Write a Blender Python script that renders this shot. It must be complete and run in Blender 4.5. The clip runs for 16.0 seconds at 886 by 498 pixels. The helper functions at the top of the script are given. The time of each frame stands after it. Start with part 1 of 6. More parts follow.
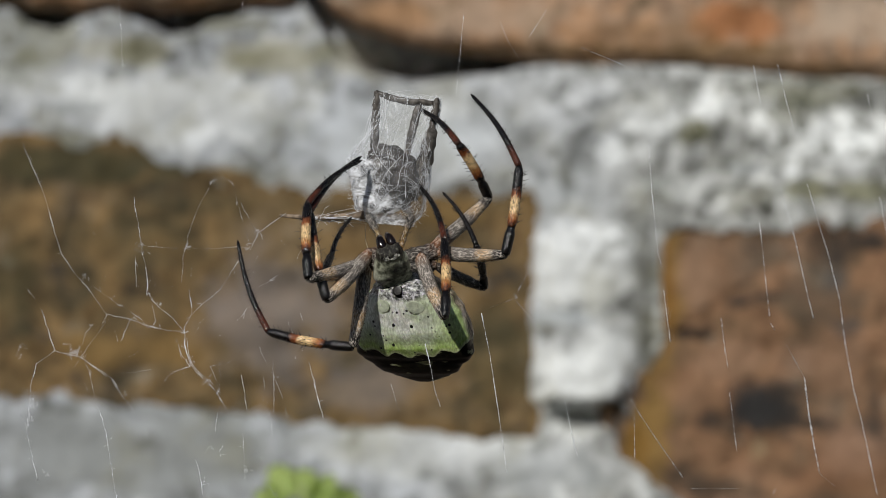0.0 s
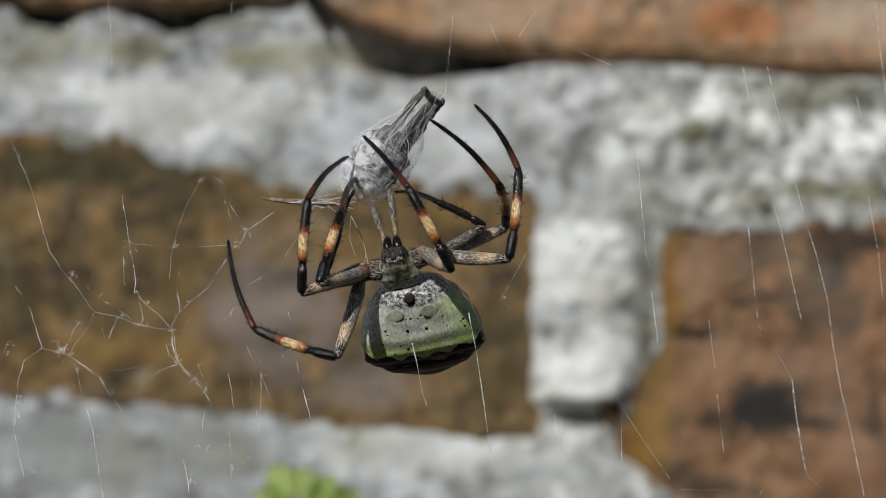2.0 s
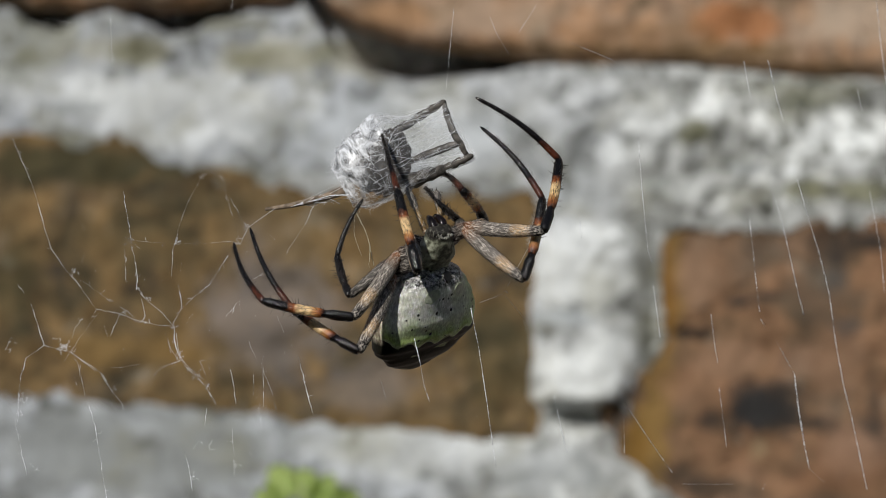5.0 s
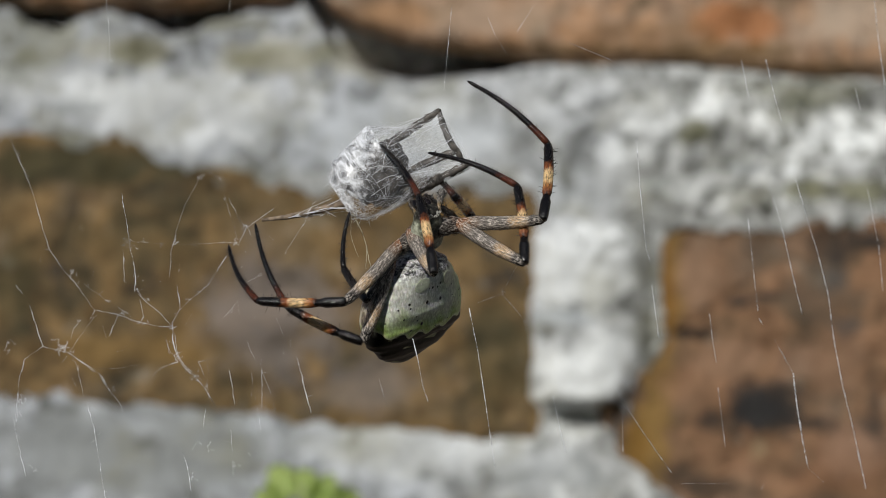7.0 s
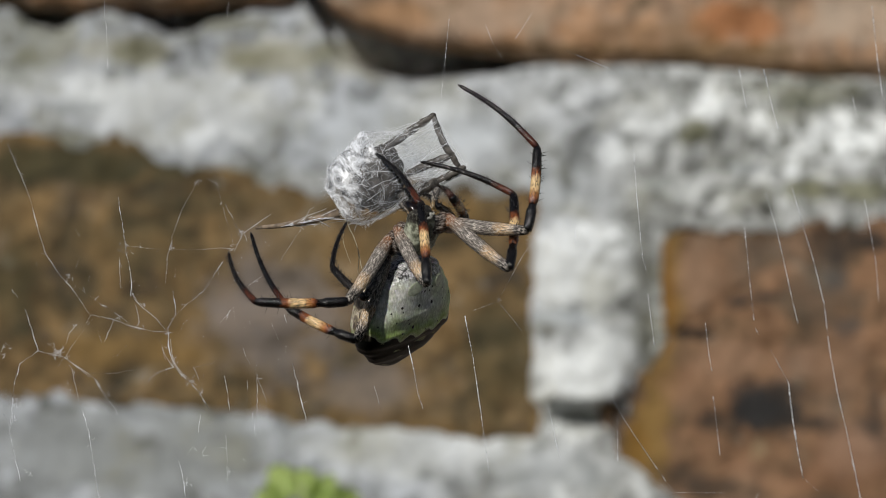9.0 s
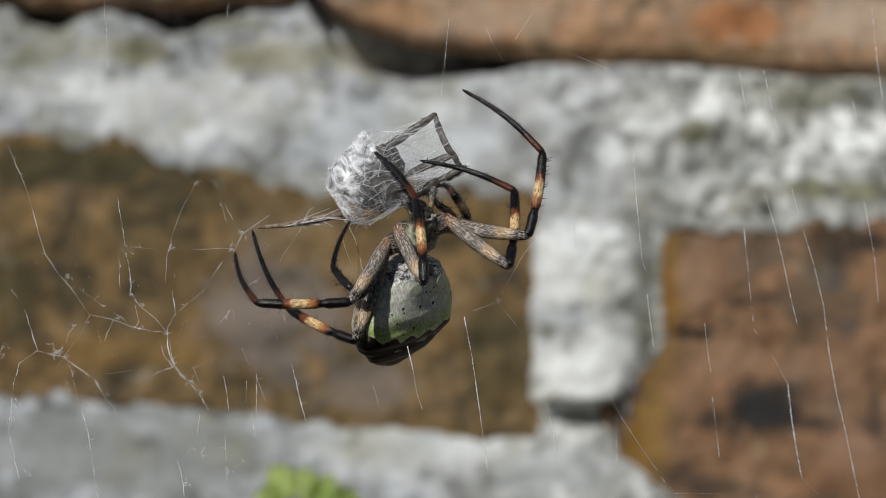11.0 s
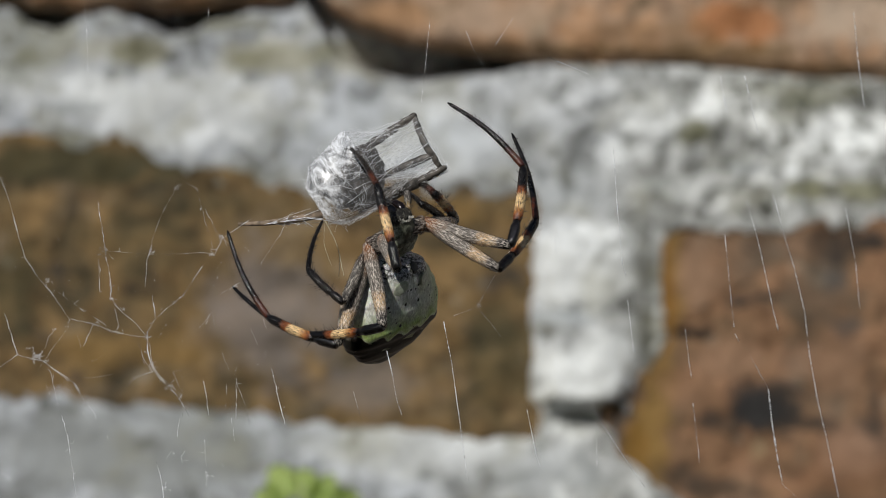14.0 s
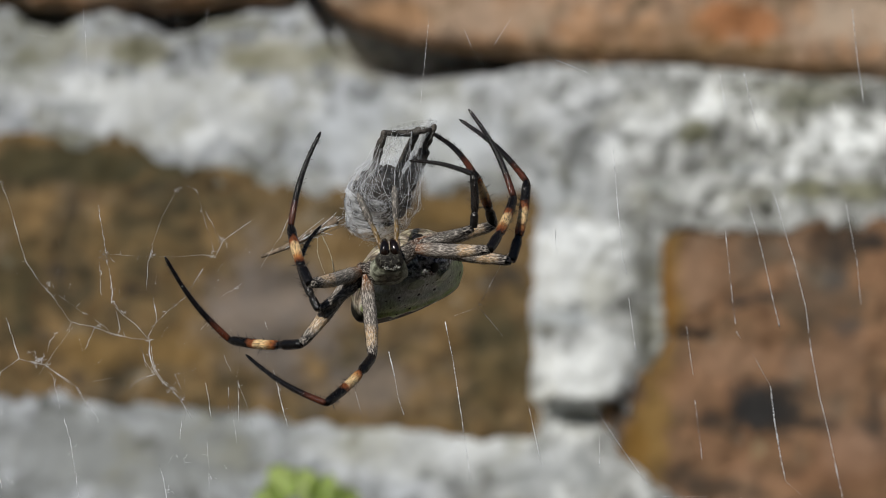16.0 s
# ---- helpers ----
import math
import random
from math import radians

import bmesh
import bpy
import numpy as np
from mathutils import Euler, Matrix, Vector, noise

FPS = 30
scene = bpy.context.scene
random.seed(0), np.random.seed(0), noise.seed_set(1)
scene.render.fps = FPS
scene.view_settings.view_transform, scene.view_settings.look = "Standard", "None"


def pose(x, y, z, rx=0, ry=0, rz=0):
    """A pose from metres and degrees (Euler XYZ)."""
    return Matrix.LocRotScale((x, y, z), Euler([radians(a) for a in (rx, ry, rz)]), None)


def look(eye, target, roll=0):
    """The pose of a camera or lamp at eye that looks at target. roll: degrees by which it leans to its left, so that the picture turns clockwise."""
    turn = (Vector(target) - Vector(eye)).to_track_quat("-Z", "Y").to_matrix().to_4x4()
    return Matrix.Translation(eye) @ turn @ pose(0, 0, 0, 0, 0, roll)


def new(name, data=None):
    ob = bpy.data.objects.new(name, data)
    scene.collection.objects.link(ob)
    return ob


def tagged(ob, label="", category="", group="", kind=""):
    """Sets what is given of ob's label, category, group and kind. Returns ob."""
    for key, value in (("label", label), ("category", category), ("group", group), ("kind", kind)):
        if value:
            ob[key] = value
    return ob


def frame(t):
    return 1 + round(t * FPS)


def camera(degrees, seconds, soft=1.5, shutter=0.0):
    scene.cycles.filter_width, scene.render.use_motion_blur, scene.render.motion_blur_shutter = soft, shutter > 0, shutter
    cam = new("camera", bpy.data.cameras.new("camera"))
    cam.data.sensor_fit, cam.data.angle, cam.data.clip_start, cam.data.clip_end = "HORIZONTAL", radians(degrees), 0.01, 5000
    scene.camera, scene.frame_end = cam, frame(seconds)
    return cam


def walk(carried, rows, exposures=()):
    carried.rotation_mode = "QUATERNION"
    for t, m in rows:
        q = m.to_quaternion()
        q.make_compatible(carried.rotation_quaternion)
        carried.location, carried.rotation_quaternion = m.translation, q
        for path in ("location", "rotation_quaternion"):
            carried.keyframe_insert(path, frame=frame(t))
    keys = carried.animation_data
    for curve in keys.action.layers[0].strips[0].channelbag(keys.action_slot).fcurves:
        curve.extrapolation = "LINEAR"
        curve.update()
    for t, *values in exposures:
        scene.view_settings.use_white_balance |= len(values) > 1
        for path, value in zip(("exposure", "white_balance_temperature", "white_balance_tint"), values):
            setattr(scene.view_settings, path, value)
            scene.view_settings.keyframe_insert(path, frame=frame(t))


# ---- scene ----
EYE = (0.0, -0.8, 1.5)
cam = camera(6.235, 16.0, soft=0.5)
cam.data.dof.use_dof = True
cam.data.dof.focus_distance = 0.8
cam.data.dof.aperture_fstop = 96.0
walk(cam, [(0, look(EYE, (0, 0, 1.5))), (16, look(EYE, (0, 0, 1.5)))])

# ---- light ----
SUN_TO = Vector((-0.33, -0.77, 0.55)).normalized()
sky_world = bpy.data.worlds.new("sky")
scene.world = sky_world
sky_world.use_nodes = True
wn = sky_world.node_tree
sky = wn.nodes.new("ShaderNodeTexSky")
sky.sky_type = "NISHITA"
sky.sun_disc = False
sky.sun_elevation = math.asin(SUN_TO.z)
sky.sun_rotation = math.atan2(SUN_TO.x, SUN_TO.y)
wn.links.new(sky.outputs[0], wn.nodes["Background"].inputs[0])
wn.nodes["Background"].inputs[1].default_value = 0.05
lamp = bpy.data.lights.new("sun", "SUN")
lamp.energy = 3.0
lamp.angle = radians(0.55)
lamp.color = (1.0, 0.972, 0.908)
sun = new("sun", lamp)
sun.matrix_world = look(SUN_TO * 5, (0, 0, 0))
scene.view_settings.exposure = 0.0


FACE = 0.65          # the wall's face lies this far behind the web
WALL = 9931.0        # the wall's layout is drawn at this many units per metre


def wx(u):
    return (u - 784) / WALL


def wz(v):
    return 1.5 + (441 - v) / WALL


# ---- materials ----
class Mat:
    """A node material under construction."""

    def __init__(self, name, rough=0.7, spec=0.4, metal=0.0):
        self.m = bpy.data.materials.new(name)
        self.m.use_nodes = True
        self.t = self.m.node_tree
        self.b = self.t.nodes["Principled BSDF"]
        self.b.inputs["Roughness"].default_value = rough
        self.b.inputs["Specular IOR Level"].default_value = spec
        self.b.inputs["Metallic"].default_value = metal
        self.co = self.t.nodes.new("ShaderNodeTexCoord")

    def put(self, a, b):
        self.t.links.new(a, b)

    def at(self, which="Object", scale=(1, 1, 1), move=(0, 0, 0)):
        n = self.t.nodes.new("ShaderNodeMapping")
        n.inputs["Scale"].default_value = scale
        n.inputs["Location"].default_value = move
        self.put(self.co.outputs[which], n.inputs[0])
        return n.outputs[0]

    def noise(self, scale, detail=4, rough=0.55, vec=None, warp=0.0):
        n = self.t.nodes.new("ShaderNodeTexNoise")
        n.inputs["Scale"].default_value = scale
        n.inputs["Detail"].default_value = detail
        n.inputs["Roughness"].default_value = rough
        n.inputs["Distortion"].default_value = warp
        self.put(vec or self.co.outputs["Object"], n.inputs["Vector"])
        return n.outputs["Fac"]

    def cells(self, scale, vec=None, feature="F1"):
        n = self.t.nodes.new("ShaderNodeTexVoronoi")
        n.feature = feature
        n.inputs["Scale"].default_value = scale
        self.put(vec or self.co.outputs["Object"], n.inputs["Vector"])
        return n.outputs["Distance"]

    def ramp(self, fac, *stops):
        n = self.t.nodes.new("ShaderNodeValToRGB")
        e = n.color_ramp.elements
        while len(e) < len(stops):
            e.new(0.5)
        for el, (p, c) in zip(e, stops):
            el.position = p
            el.color = (*c, 1) if len(c) == 3 else c
        self.put(fac, n.inputs[0])
        return n.outputs[0]

    def mix(self, fac, a, b, how="MIX"):
        n = self.t.nodes.new("ShaderNodeMix")
        n.data_type, n.blend_type = "RGBA", how
        for sock, v in ((n.inputs[0], fac), (n.inputs[6], a), (n.inputs[7], b)):
            if isinstance(v, (int, float)):
                sock.default_value = v
            elif isinstance(v, tuple):
                sock.default_value = (*v, 1)
            else:
                self.put(v, sock)
        return n.outputs[2]

    def math(self, how, a, b=0.0):
        n = self.t.nodes.new("ShaderNodeMath")
        n.operation = how
        for sock, v in zip(n.inputs, (a, b)):
            if isinstance(v, (int, float)):
                sock.default_value = v
            else:
                self.put(v, sock)
        return n.outputs[0]

    def axis(self, vec):
        n = self.t.nodes.new("ShaderNodeSeparateXYZ")
        self.put(vec, n.inputs[0])
        return n.outputs

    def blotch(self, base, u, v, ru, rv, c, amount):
        """A blotch of its own shape, for stains and for painted shade: centre and reach on the wall's layout, colour
        and strength.
        """
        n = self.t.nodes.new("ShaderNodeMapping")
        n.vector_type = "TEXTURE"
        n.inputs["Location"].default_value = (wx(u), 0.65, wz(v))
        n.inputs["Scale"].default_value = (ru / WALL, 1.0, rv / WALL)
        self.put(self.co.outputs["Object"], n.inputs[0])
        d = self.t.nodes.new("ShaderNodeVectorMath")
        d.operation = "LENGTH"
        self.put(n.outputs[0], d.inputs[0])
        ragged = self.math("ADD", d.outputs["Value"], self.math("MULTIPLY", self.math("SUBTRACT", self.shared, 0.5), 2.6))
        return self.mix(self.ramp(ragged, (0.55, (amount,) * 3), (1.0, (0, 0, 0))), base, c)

    def colour(self, c):
        if isinstance(c, tuple):
            self.b.inputs["Base Color"].default_value = (*c, 1)
        else:
            self.put(c, self.b.inputs["Base Color"])
        return self

    def bump(self, h, strength=0.5, dist=0.001):
        n = self.t.nodes.new("ShaderNodeBump")
        n.inputs["Strength"].default_value = strength
        n.inputs["Distance"].default_value = dist
        self.put(h, n.inputs["Height"])
        self.put(n.outputs[0], self.b.inputs["Normal"])
        return self


def mortar_material():
    """Two batches of mortar, grey and white lime, chalky, stained, with lichen and painted-in shade."""
    m = Mat("lime_mortar", 0.95, 0.15)
    x = m.axis(m.co.outputs["Object"])[0]
    big = m.noise(70, 6, 0.7, m.at(move=(0.31, 0.0, 0.13)), 0.8)
    lime = m.ramp(big, (0.34, (0.32, 0.315, 0.295)), (0.45, (0.50, 0.495, 0.48)), (0.54, (0.635, 0.63, 0.605)), (0.62, (0.86, 0.86, 0.85)))
    grey = m.ramp(big, (0.34, (0.30, 0.30, 0.28)), (0.46, (0.42, 0.43, 0.45)), (0.56, (0.52, 0.53, 0.56)), (0.66, (0.70, 0.70, 0.69)))
    batch = m.math("ADD", m.math("MULTIPLY", x, 5), m.math("MULTIPLY", m.noise(30, 4, 0.6, m.at(move=(2.2, 0, 0.9))), 1.0))
    base = m.mix(m.ramp(batch, (0.34, (0, 0, 0)), (0.70, (1, 1, 1))), grey, lime)
    mid = m.ramp(m.noise(210, 4, 0.65, m.at(move=(0.7, 0.1, 0.2)), 0.5), (0.36, (0.40, 0.40, 0.38)), (0.50, (0.84, 0.84, 0.84)), (0.62, (1.2, 1.2, 1.2)))
    base = m.mix(1.0, base, mid, "MULTIPLY")
    spots = m.ramp(m.noise(330, 3, 0.6, m.at(move=(1.0, 0.2, 0.7))), (0.34, (0.22, 0.22, 0.19)), (0.43, (1, 1, 1)))
    gate = m.ramp(m.noise(60, 3, 0.6, m.at(move=(4.0, 0.2, 2.7))), (0.46, (0, 0, 0)), (0.60, (0.9, 0.9, 0.9)))
    base = m.mix(gate, base, m.mix(1.0, base, spots, "MULTIPLY"))
    moss = m.ramp(m.noise(85, 5, 0.65, m.at(move=(3.1, 1.7, 0.4))), (0.54, (0, 0, 0)), (0.64, (1, 1, 1)))
    m.shared = m.noise(120, 5, 0.7, m.at(move=(0.4, 0, 0.9)))
    white, olive_and_shade, cement_and_fold, beige = (0.87, 0.87, 0.855), (0.20, 0.19, 0.12), (0.37, 0.385, 0.395), (0.47, 0.44, 0.35)
    # The olive at (590, 88) and (415, 42) paints shaded mortar beside the top gap.
    for spot in ((1030, 655, 120, 70, white, 0.9), (1010, 490, 120, 80, white, 0.75), (1060, 620, 70, 60, white, 0.6), (1130, 205, 40, 28, white, 0.8), (1262, 196, 40, 22, white, 0.8), (1345, 172, 60, 26, white, 0.7), (1230, 232, 34, 20, olive_and_shade, 0.75), (1425, 330, 44, 20, olive_and_shade, 0.7), (300, 226, 44, 20, cement_and_fold, 0.7), (545, 222, 40, 18, cement_and_fold, 0.6), (255, 92, 62, 36, (0.11, 0.11, 0.075), 0.85), (452, 106, 66, 30, (0.09, 0.09, 0.06), 0.9), (555, 100, 46, 26, (0.12, 0.12, 0.08), 0.7), (30, 128, 64, 34, (0.13, 0.13, 0.09), 0.75), (140, 190, 56, 20, (0.22, 0.23, 0.23), 0.8), (1418, 182, 56, 26, (0.17, 0.17, 0.12), 0.8), (1430, 334, 60, 26, (0.16, 0.16, 0.11), 0.85), (1525, 345, 60, 22, (0.15, 0.15, 0.10), 0.8), (1232, 235, 48, 28, (0.15, 0.15, 0.11), 0.8), (1300, 285, 44, 18, (0.30, 0.30, 0.27), 0.7), (1180, 330, 60, 24, (0.34, 0.35, 0.33), 0.6), (1490, 262, 70, 40, white, 0.8), (1560, 235, 40, 30, white, 0.7), (1090, 270, 50, 26, white, 0.6), (590, 88, 46, 24, olive_and_shade, 0.65), (415, 42, 80, 22, olive_and_shade, 0.55), (660, 235, 210, 75, (0.68, 0.70, 0.73), 0.6), (820, 250, 120, 70, (0.66, 0.68, 0.71), 0.5), (1490, 250, 130, 60, white, 0.7), (1150, 205, 70, 45, white, 0.6), (1250, 330, 90, 30, white, 0.4), (720, 800, 240, 60, white, 0.5), (780, 180, 90, 40, white, 0.5), (330, 190, 260, 90, white, 0.55), (100, 150, 160, 50, white, 0.4), (560, 330, 90, 30, white, 0.4),
                 # Olive blotches darken the mortar along the brown brick's upper edge.
                 (1430, 160, 150, 26, olive_and_shade, 0.6), (1480, 338, 150, 22, olive_and_shade, 0.7), (1240, 236, 40, 26, olive_and_shade, 0.6), (640, 112, 80, 34, beige, 0.7), (50, 60, 120, 60, olive_and_shade, 0.45), (230, 90, 120, 30, beige, 0.5), (480, 100, 110, 35, beige, 0.7), (236, 96, 42, 24, olive_and_shade, 0.6), (440, 104, 44, 22, olive_and_shade, 0.6), (40, 105, 60, 22, olive_and_shade, 0.5), (560, 150, 50, 18, olive_and_shade, 0.35), (90, 245, 120, 22, olive_and_shade, 0.6), (400, 312, 110, 22, olive_and_shade, 0.55), (690, 345, 120, 18, olive_and_shade, 0.5), (1400, 205, 50, 22, olive_and_shade, 0.5), (1330, 300, 60, 14, cement_and_fold, 0.6), (130, 192, 60, 16, cement_and_fold, 0.6), (470, 225, 60, 20, cement_and_fold, 0.4),
                 # The grey streak at (1000, 562) paints the shade in the cross joint's fold.
                 (1000, 562, 80, 15, cement_and_fold, 0.8), (1150, 560, 32, 150, olive_and_shade, 0.4), (230, 800, 360, 100, (0.30, 0.305, 0.30), 0.85), (1000, 830, 120, 60, cement_and_fold, 0.5), (1000, 330, 90, 50, cement_and_fold, 0.4)):
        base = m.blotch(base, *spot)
    base = m.mix(m.math("MULTIPLY", moss, 0.4), base, (0.28, 0.26, 0.17))
    base = m.mix(1.0, base, (1.015, 1.045, 1.06), "MULTIPLY")
    pits = m.ramp(m.noise(150, 3, 0.55, m.at(move=(6.3, 0.4, 1.9))), (0.31, (0.58, 0.57, 0.52)), (0.41, (1, 1, 1)))
    base = m.mix(1.0, base, pits, "MULTIPLY")
    crumbs = m.ramp(m.noise(310, 3, 0.6, m.at(move=(2.7, 0.3, 5.1))), (0.36, (0.24, 0.24, 0.21)), (0.46, (0.82, 0.82, 0.82)), (0.60, (1.25, 1.25, 1.25)))
    crumbly = m.ramp(m.math("ADD", m.math("MULTIPLY", x, 16), m.math("MULTIPLY", m.noise(55, 3), 0.6)), (0.72, (0, 0, 0)), (1.0, (1, 1, 1)))
    base = m.mix(crumbly, base, m.mix(1.0, base, crumbs, "MULTIPLY"))
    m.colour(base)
    m.bump(m.math("ADD", m.noise(300, 6, 0.7), m.math("MULTIPLY", m.noise(110, 4), 0.8)), 0.5, 0.0009)
    return m.m


def brick_material(name, dull, warm, dark, soot=0.56, spots=()):
    m = Mat(name, 0.92, 0.2)
    big = m.noise(95, 6, 0.68, warp=0.8)
    base = m.ramp(big, (0.36, dark), (0.48, dull), (0.60, warm))
    pale = m.ramp(m.noise(48, 4, 0.6, m.at(move=(9.0, 0, 2.6))), (0.53, (0, 0, 0)), (0.64, (1, 1, 1)))
    base = m.mix(m.math("MULTIPLY", pale, 0.55), base, m.mix(0.5, base, (0.27, 0.22, 0.18)))
    fine = m.ramp(m.noise(300, 5, 0.7), (0.36, (0.45, 0.42, 0.40)), (0.52, (1, 1, 1)), (0.66, (1.25, 1.2, 1.15)))
    base = m.mix(0.85, base, fine, "MULTIPLY")
    stain = m.ramp(m.noise(75, 4, 0.62, m.at(move=(5.0, 2.0, 1.1))), (soot, (0, 0, 0)), (soot + 0.07, (1, 1, 1)))
    base = m.mix(m.math("MULTIPLY", stain, 0.85), base, (0.05, 0.042, 0.036))
    lichen = m.ramp(m.noise(120, 3, 0.6, m.at(move=(1.0, 7.0, 4.1))), (0.62, (0, 0, 0)), (0.70, (1, 1, 1)))
    base = m.mix(m.math("MULTIPLY", lichen, 0.4), base, (0.46, 0.42, 0.34))
    m.shared = m.noise(110, 5, 0.7, m.at(move=(0.4, 0, 0.9)))
    for spot in spots:
        base = m.blotch(base, *spot)
    m.colour(base)
    m.bump(m.math("ADD", m.noise(340, 6, 0.7), m.noise(90, 4)), 0.8, 0.001)
    return m.m


M_MORTAR = mortar_material()
MOSS, SOOT_AND_CRACK, LILAC, OCHRE = (0.062, 0.058, 0.030), (0.045, 0.038, 0.033), (0.24, 0.205, 0.185), (0.27, 0.165, 0.055)
M_BRICK_BROWN = brick_material("brown_weathered_brick", (0.168, 0.119, 0.060), (0.242, 0.158, 0.072), (0.075, 0.062, 0.038), 0.59,
                               ((140, 292, 230, 40, MOSS, 0.8), (430, 362, 170, 20, MOSS, 0.3), (250, 430, 110, 60, MOSS, 0.3), (600, 440, 90, 60, OCHRE, 0.4), (520, 430, 110, 70, (0.25, 0.175, 0.09), 0.5), (470, 555, 125, 125, LILAC, 0.75), (650, 690, 110, 45, LILAC, 0.5), (20, 500, 60, 90, MOSS, 0.6), (880, 640, 70, 110, MOSS, 0.55), (250, 620, 180, 40, OCHRE, 0.5), (800, 380, 120, 30, OCHRE, 0.5)))
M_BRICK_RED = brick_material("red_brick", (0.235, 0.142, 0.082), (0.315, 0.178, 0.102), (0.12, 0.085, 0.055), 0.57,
                             # Thin dark streaks paint the shade inside cracks; the rounder patches are soot.
                             ((1250, 485, 95, 70, (0.28, 0.17, 0.105), 0.6), (1500, 800, 90, 70, (0.28, 0.165, 0.105), 0.5), (1222, 592, 50, 11, SOOT_AND_CRACK, 0.85), (1345, 735, 75, 75, SOOT_AND_CRACK, 1.0), (1460, 755, 40, 26, SOOT_AND_CRACK, 0.6), (1460, 520, 120, 60, (0.12, 0.095, 0.07), 0.6), (1480, 640, 90, 80, (0.29, 0.18, 0.115), 0.6), (1165, 700, 30, 120, OCHRE, 0.7), (1500, 430, 90, 45, SOOT_AND_CRACK, 0.6), (1150, 790, 38, 130, OCHRE, 0.8), (1190, 500, 24, 160, OCHRE, 0.7), (1245, 690, 80, 50, (0.30, 0.17, 0.10), 0.6), (1480, 840, 110, 50, (0.25, 0.13, 0.07), 0.6), (1140, 770, 30, 80, OCHRE, 0.7), (1215, 845, 60, 30, SOOT_AND_CRACK, 0.5), (1222, 590, 44, 12, (0.02, 0.015, 0.012), 1.0), (1315, 535, 34, 12, SOOT_AND_CRACK, 0.9), (1355, 524, 34, 10, SOOT_AND_CRACK, 0.9), (1545, 430, 50, 30, SOOT_AND_CRACK, 0.85), (1335, 720, 46, 60, (0.035, 0.034, 0.034), 0.9), (1262, 745, 36, 26, SOOT_AND_CRACK, 0.8), (1430, 752, 44, 18, SOOT_AND_CRACK, 0.8), (1478, 500, 40, 34, (0.09, 0.082, 0.075), 0.8), (1500, 575, 40, 26, (0.10, 0.085, 0.075), 0.7), (1300, 640, 80, 34, (0.36, 0.22, 0.14), 0.6), (1400, 640, 60, 40, (0.34, 0.205, 0.13), 0.6), (1345, 795, 22, 36, (0.36, 0.27, 0.16), 0.7), (1505, 800, 60, 50, (0.36, 0.215, 0.14), 0.6), (1235, 490, 50, 40, (0.35, 0.22, 0.14), 0.6), (1178, 520, 18, 110, (0.26, 0.13, 0.03), 0.8), (1125, 790, 24, 80, (0.24, 0.13, 0.03), 0.8), (1255, 860, 60, 24, (0.08, 0.06, 0.045), 0.7)))
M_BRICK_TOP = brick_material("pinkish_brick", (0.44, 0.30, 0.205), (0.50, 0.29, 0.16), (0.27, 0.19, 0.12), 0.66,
                             # The last four blotches make browner bands along the lower edge.
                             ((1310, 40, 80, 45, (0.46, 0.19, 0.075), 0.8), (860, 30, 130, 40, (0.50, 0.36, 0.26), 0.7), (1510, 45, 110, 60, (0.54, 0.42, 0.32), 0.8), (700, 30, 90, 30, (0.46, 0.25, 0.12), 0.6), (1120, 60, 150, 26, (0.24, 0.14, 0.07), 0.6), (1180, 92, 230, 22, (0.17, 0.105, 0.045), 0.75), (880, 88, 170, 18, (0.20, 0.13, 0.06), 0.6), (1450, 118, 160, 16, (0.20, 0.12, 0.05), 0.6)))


def soil_material():
    m = Mat("dry_soil", 1.0, 0.1)
    m.colour(m.ramp(m.noise(6, 6), (0.3, (0.10, 0.08, 0.05)), (0.7, (0.22, 0.18, 0.12))))
    return m.bump(m.noise(60, 5), 0.6, 0.01).m


M_SOIL = soil_material()


# Dark surface for the added wall that cuts fill light from the front.
def fill_block_material():
    m = Mat("fill_block_dark", 0.95, 0.15)
    m.colour(m.ramp(m.noise(7, 6), (0.3, (0.04, 0.05, 0.03)), (0.7, (0.10, 0.10, 0.07))))
    return m.bump(m.noise(40, 5), 0.6, 0.01).m


M_FILL_BLOCK = fill_block_material()


def leaf_material():
    m = Mat("young_leaf", 0.45, 0.4)
    m.colour(m.ramp(m.noise(180, 4), (0.35, (0.56, 0.66, 0.26)), (0.65, (0.78, 0.84, 0.50))))
    m.bump(m.noise(300, 3), 0.3, 0.0005)
    thin = m.t.nodes.new("ShaderNodeBsdfTranslucent")
    thin.inputs[0].default_value = (0.66, 0.80, 0.28, 1)
    both = m.t.nodes.new("ShaderNodeMixShader")
    both.inputs[0].default_value = 0.5
    m.put(m.b.outputs[0], both.inputs[1])
    m.put(thin.outputs[0], both.inputs[2])
    m.put(both.outputs[0], m.t.nodes["Material Output"].inputs[0])
    return m.m


M_LEAF = leaf_material()


